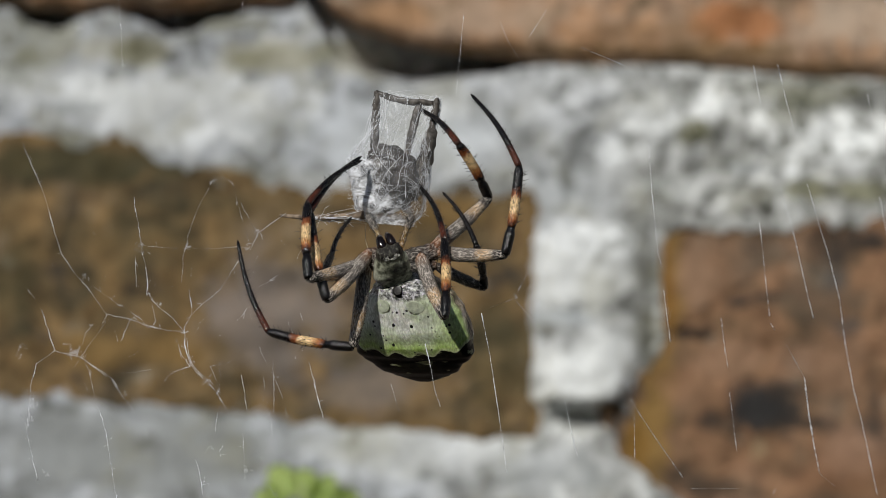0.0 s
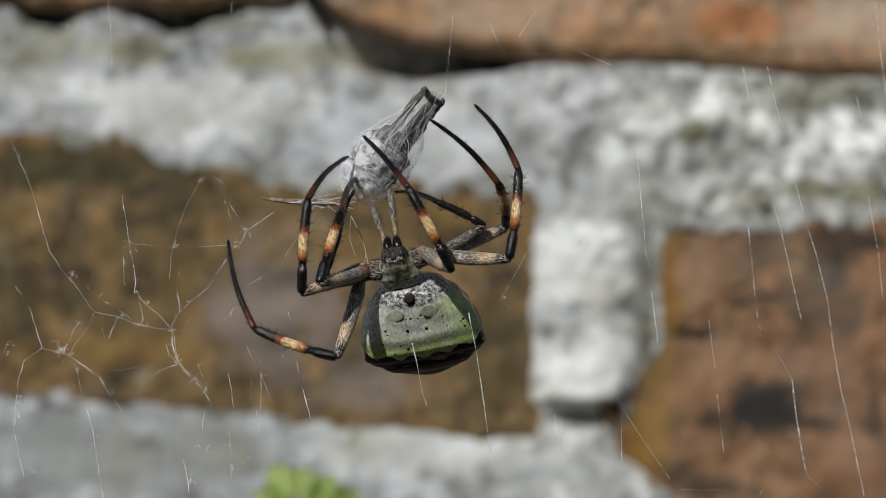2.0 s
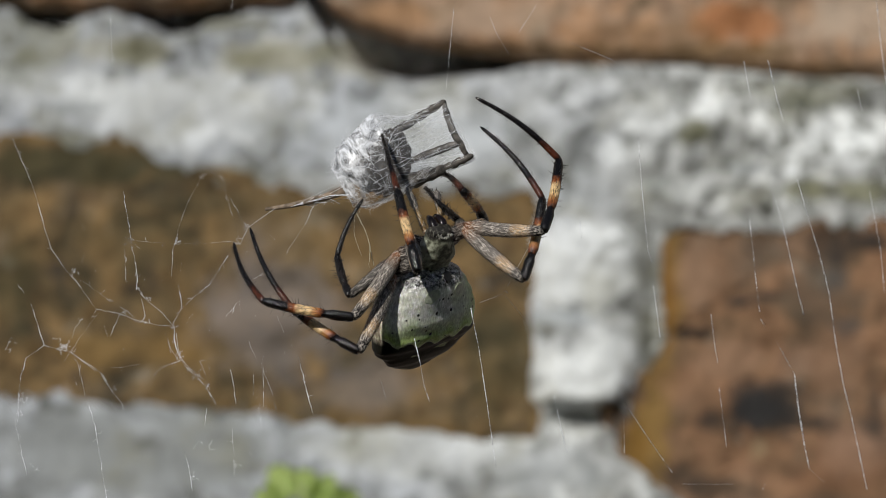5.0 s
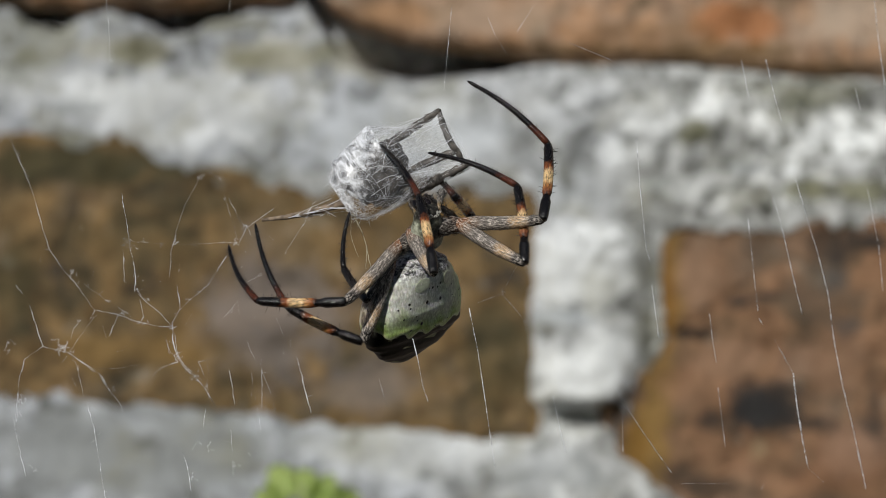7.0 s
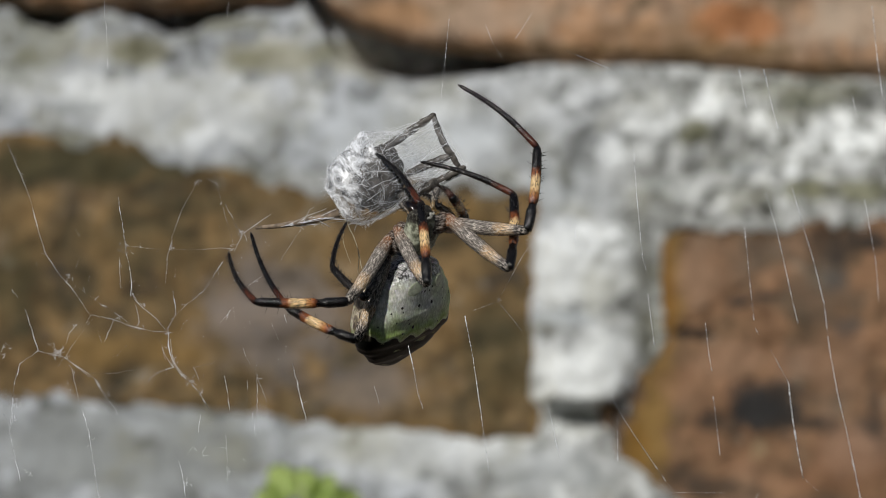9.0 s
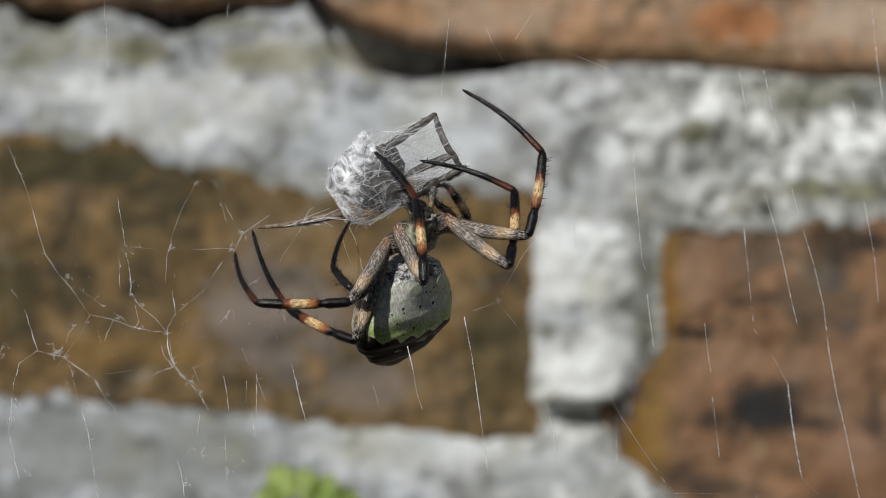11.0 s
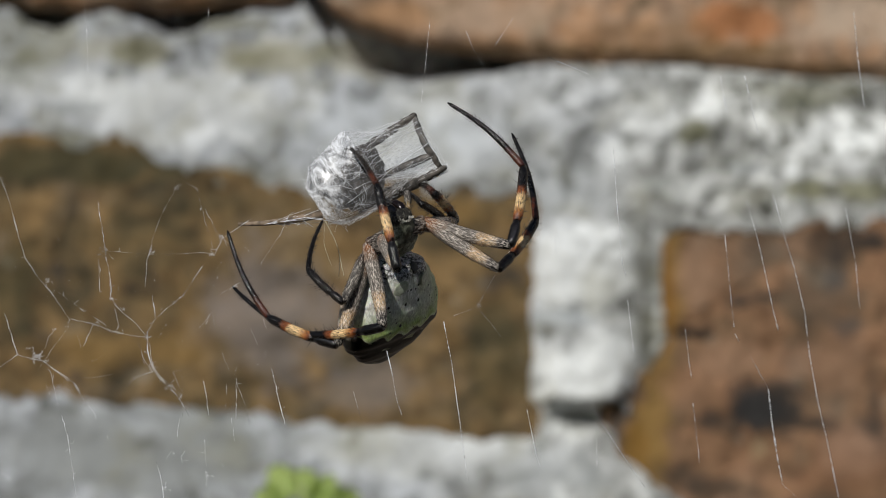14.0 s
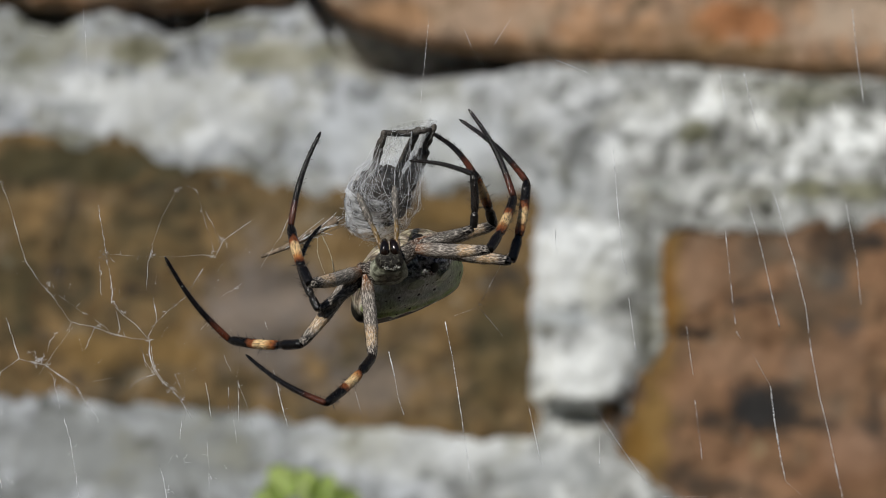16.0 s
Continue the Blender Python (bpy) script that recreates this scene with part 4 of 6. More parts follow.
for x, y, z, r in ((0.00026, 0.0020, 0.00108, 0.00014), (0.00030, 0.0023, 0.0006, 0.00015), (0.00090, 0.0020, 0.0008, 0.00012), (0.00105, 0.0018, 0.0004, 0.00011)):
    for sx in (-1, 1):
        bm = bmesh.new()
        blob(bm, (sx * x, y, z), (r, r, r), None, 0, 2)
        part("eye", bm, M_EYE, prosoma)


rng = random.Random(17)
bm = bmesh.new()
for _ in range(110):
    a = rng.uniform(math.pi * 0.9, math.pi * 2.1)
    base = Vector((0.00070 * math.cos(a) * rng.uniform(0.4, 1.1), 0.0020 + 0.00030 * math.sin(a), 0.00112 + rng.gauss(0, 0.00008)))
    out = (Vector((base.x * 500, rng.uniform(0.5, 1.2), 0.35)) + Vector((rng.gauss(0, 0.25), 0, rng.gauss(0, 0.15)))).normalized()
    tube(bm, [base, base + out * 0.00016, base + out * 0.00026], [0.000034, 0.000028, 0.000008], 4)
part("eye_fringe", bm, M_WHITE_HAIR, prosoma, "white hairs round the eyes")


def segment(name, length, profile, material, bow, bristles, seed, long=1.0, label="", thick=1.0, sides=14, parent=None, span=(0.0, 1.0)):
    """A leg segment along +x, swelling by the profile, bowed towards +z; span: the stretch of it to build."""
    rng = random.Random(seed)
    bm = bmesh.new()
    n = 22
    pts, radii = [], []
    lo, hi = span
    for i in range(n + 1):
        u = lo + (hi - lo) * i / n
        pts.append((length * u, 0, bow * length * math.sin(math.pi * u)))
        radii.append(along(profile, u))
    tube(bm, pts, radii, sides)
    for _ in range(bristles):
        u = rng.uniform(max(lo, 0.06), min(hi, 0.94))
        a = rng.uniform(0, math.tau)
        r = along(profile, u)
        base = Vector((length * u, r * 0.9 * math.cos(a), r * 0.9 * math.sin(a) + bow * length * math.sin(math.pi * u)))
        out = Vector((rng.uniform(0.15, 0.8), math.cos(a), math.sin(a))).normalized()
        reach = rng.uniform(0.0003, 0.0008) * long
        tube(bm, [base, base + out * reach * 0.5, base + out * reach], [0.000042 * thick, 0.000032 * thick, 0.000008], 4, 1)
    return part(name, bm, [material, M_SPINE], parent or spider, label)


def make_leg(femur, tibia, meta, stout, dark, seed):
    """Three rigid pieces of one leg; lengths in millimetres."""
    s = stout
    a = segment("leg_femur", femur / 1000, [(0, 0.00045 * s), (0.06, 0.00055 * s), (0.2, 0.00072 * s), (0.6, 0.00068 * s), (0.85, 0.00055 * s), (0.95, 0.0005 * s), (1, 0.0004 * s)], M_FEMUR_DARK if dark else M_FEMUR, 0.02, 330, seed, 0.32, "grey hairy femur with a tan band", 0.55)
    shin = [(0, 0.00042 * s), (0.05, 0.0005 * s), (0.22, 0.00052 * s), (0.30, 0.00038 * s), (0.38, 0.00050 * s), (0.7, 0.00050 * s), (0.94, 0.00046 * s), (1, 0.00032 * s)]
    skin = M_TIBIA_DARK if dark else M_TIBIA
    b = segment("leg_tibia", tibia / 1000, shin, skin, 0.03, 50, seed + 1, 1.05, "orange-banded black shin" if not dark else "black bristly shin", 0.75, span=(0.30, 1.0))
    segment("knee", tibia / 1000, shin, skin, 0.03, 0, seed + 5, 1.0, "glossy black knee", parent=b, span=(0.0, 0.31))
    foot = [(0, 0.00030 * s), (0.04, 0.00034 * s), (0.3, 0.00030 * s), (0.66, 0.00025 * s), (0.70, 0.00020 * s), (0.74, 0.00022 * s), (0.95, 0.00018 * s), (1, 0.00008 * s)]
    skin = M_META_DARK if dark else M_META
    c = segment("leg_metatarsus", meta / 1000, foot, skin, 0.05, 56, seed + 2, 0.6, "slender black lower leg, rusty near the joint", 0.7, span=(0.0, 0.70))
    segment("foot", meta / 1000, foot, skin, 0.05, 26, seed + 6, 0.4, "thin black clawed foot", parent=c, span=(0.69, 1.0))
    d = segment("leg_coxa", 0.0026, [(0, 0.00050 * s), (0.12, 0.00066 * s), (0.3, 0.00060 * s), (0.42, 0.00074 * s), (0.8, 0.00082 * s), (1, 0.0007 * s)], M_COXA, 0.0, 50, seed + 3, 0.5, "dark brown leg base")
    return (a, b, c, d), (femur, tibia, meta)


LEGS = {
    "left_fore": make_leg(9.4, 9.0, 10.4, 1.0, False, 11),
    "left_front": make_leg(8.8, 9.2, 10.6, 1.0, False, 21),
    "left_hind": make_leg(9.5, 8.3, 10.1, 1.0, False, 31),
    "left_third": make_leg(5.6, 5.4, 6.4, 0.8, True, 41),
    "right_front": make_leg(9.3, 8.9, 10.4, 1.0, False, 51),
    "right_fore": make_leg(9.3, 8.9, 10.2, 1.0, False, 61),
    "right_hind": make_leg(9.4, 7.0, 9.3, 1.0, False, 71),
    "right_third": make_leg(6.2, 5.3, 7.2, 0.8, True, 81),
}
PALPS = []
for seed in (91, 95):
    PALPS.append(segment("palp", 0.0066, [(0, 0.00022), (0.12, 0.00028), (0.38, 0.00026), (0.45, 0.00020), (0.58, 0.00036), (0.9, 0.00033), (1, 0.00014)], M_PALP, 0.07, 110, seed, 0.55, "amber palp with a grey hairy tip", 0.6, 10))

# ---- wrapped prey ----
prey = empty("wrapped_prey", pose(0, 0, 1.5), "dark insect wrapped in white silk, its legs drawn out", "insect")
rng = random.Random(5)
bm = bmesh.new()
blob(bm, (-0.0004, 0, 0.0000), (0.0031, 0.0026, 0.0034), None, 0.2, 4, 1.7)
blob(bm, (-0.0010, 0.0002, 0.0014), (0.0019, 0.0019, 0.0022), None, 0.2, 3, 4.2)
blob(bm, (-0.0010, -0.0002, -0.0014), (0.0019, 0.0019, 0.0019), None, 0.2, 3, 7.7)
for v in bm.verts:
    ridge = 0.00016 * math.sin(v.co.z * 5200 + v.co.x * 1800) + 0.00012 * noise.noise(v.co * 1600)
    v.co += v.co.normalized() * ridge
bundle = part("insect_body", bm, M_PREY, prey, "dark ridged insect body under silk")

KNEE_A, KNEE_B = Vector((-0.0023, 0.0, 0.0085)), Vector((0.0037, -0.0004, 0.0082))


def insect_leg(*runs):
    """A shrivelled bent limb: runs of (start, end, thickness, sag)."""
    bm = bmesh.new()
    for a, b, r, sag in runs:
        a, b = Vector(a), Vector(b)
        pts, radii = [], []
        for i in range(12):
            k = i / 11
            w = Vector((rng.gauss(0, 1), rng.gauss(0, 1), rng.gauss(0, 1))) * 0.00004
            pts.append(a.lerp(b, k) + Vector((0, 0, -sag * math.sin(math.pi * k))) + w)
            radii.append(r * (0.65 + 0.55 * math.sin(math.pi * (0.15 + 0.7 * k))) * rng.uniform(0.85, 1.15))
        tube(bm, pts, radii, 9)
        blob(bm, b, (r * 0.85, r * 0.85, r * 0.85), None, 0.2, 2)
    return part("insect_leg", bm, M_LIMB, bundle, "bent dark insect leg under silk")


insect_leg(((-0.0022, 0.0002, 0.0015), KNEE_A, 0.00036, 0.0), (KNEE_A, KNEE_B - Vector((0.0002, 0, 0.0003)), 0.00028, 0.0003))
insect_leg(((0.0024, 0, -0.0012), (0.0034, -0.0003, 0.0050), 0.00062, 0.0), ((0.0034, -0.0003, 0.0050), KNEE_B, 0.00032, 0.0))
insect_leg(((0.0009, 0.0002, 0.0018), KNEE_B - Vector((0.0017, -0.0003, 0.0002)), 0.00034, 0.0))


def wrap_point(a, s):
    """A point on the wrapping: a round it, s along it from 0 to 1."""
    z = -0.0043 + 0.0129 * s
    w = along([(0, 0.0022), (0.12, 0.0034), (0.35, 0.0040), (0.55, 0.0037), (0.75, 0.0029), (1, 0.0033)], s)
    w += 0.0007 * -math.cos(a) * math.exp(-((s - 0.40) / 0.24) ** 2)
    d = along([(0, 0.0016), (0.15, 0.0027), (0.35, 0.0030), (0.55, 0.0024), (0.75, 0.0010), (1, 0.0005)], s)
    j = 1 + 0.15 * noise.noise(Vector((math.cos(a) * 1.5, math.sin(a) * 1.5, s * 5))) + 0.07 * noise.noise(Vector((math.cos(a) * 4, math.sin(a) * 4, s * 12)))
    return Vector((w * j * math.cos(a) + 0.0002 + 0.0005 * max(0, s - 0.5) * 2, d * j * math.sin(a), z))


# veil of silk stretched between the legs and the body
bm = bmesh.new()
rows = [[bm.verts.new(wrap_point(k * math.tau / 40, i / 24)) for k in range(40)] for i in range(25)]
for a, b in zip(rows, rows[1:]):
    for k in range(40):
        bm.faces.new((a[k], a[(k + 1) % 40], b[(k + 1) % 40], b[k]))
bm.faces.new(rows[0][::-1])
part("silk_veil", bm, M_VEIL, bundle, "sheer crumpled silk film")



def matting(m):
    """Dense where the wrapping has been passed over most, thinning to nothing."""
    clumps = m.ramp(m.noise(1, 6, 0.66, m.at(scale=(300, 300, 460)), 3.2), (0.38, (0.06, 0.06, 0.06)), (0.46, (0.45, 0.45, 0.45)), (0.56, (0.96, 0.96, 0.96)))
    streaks = m.math("MULTIPLY", clumps, m.ramp(m.noise(1, 4, 0.6, m.at(scale=(2600, 2600, 9000)), 1.6), (0.38, (0.62, 0.62, 0.62)), (0.52, (1, 1, 1))))
    ob = m.axis(m.co.outputs["Object"])
    lean = m.math("ADD", m.math("ADD", m.math("MULTIPLY", ob[2], -190), m.math("MULTIPLY", ob[0], -260)), -0.08)
    reach = m.math("ADD", lean, m.math("MULTIPLY", m.math("SUBTRACT", m.noise(520, 4, 0.6), 0.5), 3.4))
    return m.math("MULTIPLY", streaks, m.ramp(reach, (0.02, (0.03, 0.03, 0.03)), (0.75, (1, 1, 1))))


M_MAT = silk_material("dense_silk", matting, 0.95)
bm = bmesh.new()
rows = [[bm.verts.new(wrap_point(k * math.tau / 56, i / 40) * (1.03 + 0.02 * noise.noise(Vector((k * 0.9, i * 1.1, 2.0))))) for k in range(56)] for i in range(20)]
for a, b in zip(rows, rows[1:]):
    for k in range(56):
        bm.faces.new((a[k], a[(k + 1) % 56], b[(k + 1) % 56], b[k]))
part("silk_mat", bm, M_MAT, bundle, "dense white silk matting")

bm = bmesh.new()


def silk_line(a0, s0, a1, s1, r):
    pts = []
    for i in range(9):
        k = i / 8
        p = wrap_point(a0 + (a1 - a0) * k, s0 + (s1 - s0) * k)
        chord = wrap_point(a0, s0).lerp(wrap_point(a1, s1), k)
        pts.append(p.lerp(chord, 0.3) * (1.02 + 0.03 * math.sin(math.pi * k) + rng.gauss(0, 0.006)))
    tube(bm, pts, r, 4, caps=False)


for _ in range(18):
    a0, s0 = rng.uniform(0, math.tau), rng.betavariate(1.2, 2.2)
    a1, s1 = a0 + rng.gauss(0, 1.0), min(1, max(0, s0 + rng.gauss(0.12, 0.3)))
    for _ in range(rng.randint(3, 13)):
        silk_line(a0 + rng.gauss(0, 0.12), min(1, max(0, s0 + rng.gauss(0, 0.05))), a1 + rng.gauss(0, 0.10), min(1, max(0, s1 + rng.gauss(0, 0.04))), rng.choice((0.000003, 0.000004, 0.000005, 0.000007, 0.000011)))
# bold bright strands laid over the rest, in loose curves
for _ in range(64):
    a, t0 = rng.uniform(0, math.tau), 0.62 * rng.betavariate(1.3, 1.5)
    da, ds = rng.choice((-1, 1)) * rng.uniform(0.06, 0.24), rng.gauss(0.015, 0.03)
    r, wave, pts = rng.choice((0.000008, 0.000011, 0.000015, 0.000021)), rng.uniform(0, 6), []
    for k in range(11):
        pts.append(wrap_point(a, min(1, max(0, t0))) * (1.03 + 0.02 * math.sin(k * 1.3 + wave)))
        a, t0 = a + da + 0.06 * math.sin(k * 0.9 + wave), t0 + ds + 0.012 * math.cos(k * 1.1 + wave)
    tube(bm, pts, [r * rng.uniform(0.5, 1.1) for _ in pts], 4, caps=False)
# short curled fluff where the silk lies thickest
for _ in range(700):
    a, t0 = rng.uniform(0, math.tau), 0.7 * rng.betavariate(1.1, 1.6)
    p = wrap_point(a, t0)
    if rng.random() > 0.15 + min(1, max(0, 0.3 - p.x * 200 - p.z * 150)):
        continue
    p, d, pts = p * rng.uniform(1.0, 1.08), Vector((rng.gauss(0, 1), rng.gauss(0, 1), rng.gauss(0, 1))).normalized(), []
    for _ in range(8):
        pts.append(p)
        p = p + d * 0.00013
        d = (d + Vector((rng.gauss(0, 0.45), rng.gauss(0, 0.45), rng.gauss(0, 0.45)))).normalized()
    tube(bm, pts, rng.choice((0.000004, 0.000006, 0.000008)), 4, caps=False)
# bright lines from the body's corners to the drawn-out limbs
for side in (0.0, math.pi, 0.25, 2.9, 4.7, 5.3, 4.1):
    for _ in range(3):
        r, pts = rng.choice((0.000012, 0.00002, 0.000026)), []
        a0, a1, s0 = side + rng.gauss(0, 0.25), side + rng.gauss(0, 0.12), rng.uniform(0.15, 0.55)
        for k in range(9):
            w = k / 8
            pts.append(wrap_point(a0, s0).lerp(wrap_point(a1, 0.97), w) * 1.02 + Vector((rng.gauss(0, 1), rng.gauss(0, 1), 0)) * 0.00006)
        tube(bm, pts, [r * rng.uniform(0.6, 1.1) for _ in pts], 4, caps=False)
# silk that clings along the limbs
for a, b in ((Vector((-0.0022, 0.0002, 0.0015)), KNEE_A), (KNEE_A, KNEE_B), (Vector((0.0034, -0.0003, 0.0050)), KNEE_B), (Vector((0.0009, 0.0002, 0.0018)), KNEE_B)):
    for _ in range(16):
        k0, pts = rng.uniform(0, 0.7), []
        off = Vector((rng.gauss(0, 1), rng.gauss(0, 1), rng.gauss(0, 1))).normalized() * 0.00036
        for k in range(7):
            pts.append(a.lerp(b, k0 + 0.05 * k) + off * rng.uniform(0.8, 1.2))
        tube(bm, pts, rng.choice((0.000008, 0.000012, 0.00002)), 4, caps=False)
# hanks drawn to the corners of the frame
for corner in (0.12, 3.05, 0.5, 2.7, -0.3, 3.4):
    for _ in range(7):
        silk_line(corner + rng.gauss(0, 0.5), rng.uniform(0.05, 0.55), corner + rng.gauss(0, 0.08), rng.uniform(0.85, 1.0), rng.choice((0.000003, 0.000005, 0.000008)))
# combed and crimped fibres, thickest low and on one side
for _ in range(70):
    a0, s0 = rng.uniform(0, math.tau), rng.betavariate(1.1, 2.2) * 0.85
    p = wrap_point(a0, s0)
    if rng.random() > 0.2 + 0.8 * min(1, max(0, 0.35 - p.x * 170 - p.z * 150)):
        continue
    da, ds, curl = rng.gauss(0, 0.13), rng.gauss(0, 0.035), rng.gauss(0, 0.3)
    for _ in range(rng.randint(4, 10)):
        a, s, ea, es = a0 + rng.gauss(0, 0.10), s0 + rng.gauss(0, 0.022), da, ds
        bend, r = curl + rng.gauss(0, 0.06), rng.choice((0.000004, 0.000006, 0.000009))
        lift, pts = rng.uniform(1.0, 1.06), []
        for k in range(7):
            pts.append(wrap_point(a, min(1, max(0, s))) * lift)
            a, s = a + ea, s + es
            ea, es = ea * math.cos(bend) - es * 3 * math.sin(bend), es * math.cos(bend) + ea / 3 * math.sin(bend)
        tube(bm, pts, r, 4, caps=False)
tagged(part("silk_wrapping", bm, M_SILK, bundle, "tangle of fine white silk"), kind="stuff")

bm = bmesh.new()
L = 0.0084
tube(bm, [(0, 0, 0), (L * 0.3, 0, 0.0002), (L * 0.7, 0, 0.0001), (L, 0, -0.0002)], [0.00050, 0.00036, 0.00026, 0.00016], 9)
stalk = part("insect_stalk", bm, M_STICK, prey, "thin grey-brown insect limb bound with silk")
bm = bmesh.new()
for _ in range(60):
    u0, u1 = rng.uniform(-0.1, 0.5), rng.uniform(0.2, 0.75)
    y0, y1 = rng.gauss(0, 0.0004), rng.gauss(0, 0.0003)
    tube(bm, [(L * u0, y0, rng.gauss(0.0003, 0.0004)), (L * (u0 + u1) / 2, (y0 + y1) / 2, 0.0003 + rng.gauss(0, 0.0002)), (L * u1, y1, 0.0002)], rng.choice((0.000016, 0.000026, 0.000036)), 4)
tagged(part("silk_binding", bm, M_SILK, stalk, "white silk strands"), kind="stuff")


# loose ends of silk that trail from the wrapping
M_TRAIL = plain("yellowish_silk", (0.62, 0.57, 0.42), 0.4, 0.5, 1500, 0.4)
for k, (bow, end, r) in enumerate(((0.0003, (0.0018, 0.0, -0.0054), 0.000040), (0.0006, (0.0013, 0.0004, -0.0056), 0.000030), (-0.0004, (0.0006, -0.0004, -0.0044), 0.000022))):
    bm = bmesh.new()
    pts = [Vector((-0.0090, 0.0075, 0.0036)) + Vector(end) * (j / 14) + Vector((bow * math.sin(math.pi * j / 14) + rng.gauss(0, 0.00003), 0, 0)) for j in range(15)]
    tube(bm, pts, [r * rng.uniform(0.7, 1.1) for _ in pts], 5)
    part("silk_trail", bm, M_TRAIL, prey, "loose yellowish end of silk")


# ---- movement ----
def glide(rows, t):
    """Smooth place at t on rows of (t, ...), with no overshoot."""
    ts = [r[0] for r in rows]
    if t <= ts[0]:
        return np.array(rows[0][1:], float)
    if t >= ts[-1]:
        return np.array(rows[-1][1:], float)
    i = max(k for k in range(len(ts) - 1) if ts[k] <= t)
    v = [np.array(r[1:], float) for r in rows]

    def slope(k):
        if k == 0 or k == len(v) - 1:
            return np.zeros_like(v[0])
        a, b = (v[k] - v[k - 1]) / (ts[k] - ts[k - 1]), (v[k + 1] - v[k]) / (ts[k + 1] - ts[k])
        return np.where(a * b > 0, 2 * a * b / np.where(a + b == 0, 1, a + b), 0)

    h = ts[i + 1] - ts[i]
    k = (t - ts[i]) / h
    return ((1 + 2 * k) * (1 - k) ** 2 * v[i] + k * (1 - k) ** 2 * h * slope(i) + k * k * (3 - 2 * k) * v[i + 1] + k * k * (k - 1) * h * slope(i + 1))


TICKS = [i / 10 for i in range(161)]


def key_leg(leg, body, hip, knee, ankle, tip):
    """Key the three pieces of a leg from the places of its joints, in millimetres in the spider's space."""
    pieces, lengths = leg
    tracks = [[], [], [], []]
    for t in TICKS:
        joints = [Vector(glide(rows, t)) for rows in (hip, knee, ankle, tip)]
        at = joints[0]
        reach = joints[3] - joints[0]
        for n in range(3):
            d = (joints[n + 1] - at).normalized()
            mid = (joints[0] + joints[3]) / 2
            out = (at + d * lengths[n] / 2) - mid
            z = (out - d * out.dot(d)).normalized()
            y = z.cross(d)
            m = Matrix((d, y, z)).transposed().to_4x4()
            m.translation = at / 1000
            tracks[n].append((t, m))
            at = at + d * lengths[n]
        d = (Vector(glide(body, t)[:3]) - joints[0]).normalized()
        z = (Vector((0, -1, 0.2)) - d * Vector((0, -1, 0.2)).dot(d)).normalized()
        m = Matrix((d, z.cross(d), z)).transposed().to_4x4()
        m.translation = joints[0] / 1000
        tracks[3].append((t, m))
    for ob, rows in zip(pieces, tracks):
        walk(ob, rows)


def key_palp(ob, body, base, tip):
    """Point a palp from its base to its tip, in millimetres in the spider's space."""
    rows = []
    for t in TICKS:
        a, b = Vector(glide(base, t)), Vector(glide(tip, t))
        a = a.lerp(Vector(glide(body, t)[:3]) + Vector((0, -0.3, 1.1)), 0.35)
        d = (b - a).normalized()
        z = (Vector((0, -1, 0.3)) - d * Vector((0, -1, 0.3)).dot(d)).normalized()
        m = Matrix((d, z.cross(d), z)).transposed().to_4x4()
        m.translation = a / 1000
        rows.append((t, m))
    walk(ob, rows)


def key_body(ob, rows):
    """Rows: t, x, y, z in millimetres, then lean, turn and nod in degrees."""
    out = []
    for t in TICKS:
        x, y, z, lean, turn, nod = glide(rows, t)
        m = Matrix.Translation((x / 1000, y / 1000, z / 1000)) @ pose(0, 0, 0, 0, lean, 0) @ pose(0, 0, 0, 0, 0, turn) @ pose(0, 0, 0, 90 + nod, 0, 0)
        out.append((t, m))
    walk(ob, out)


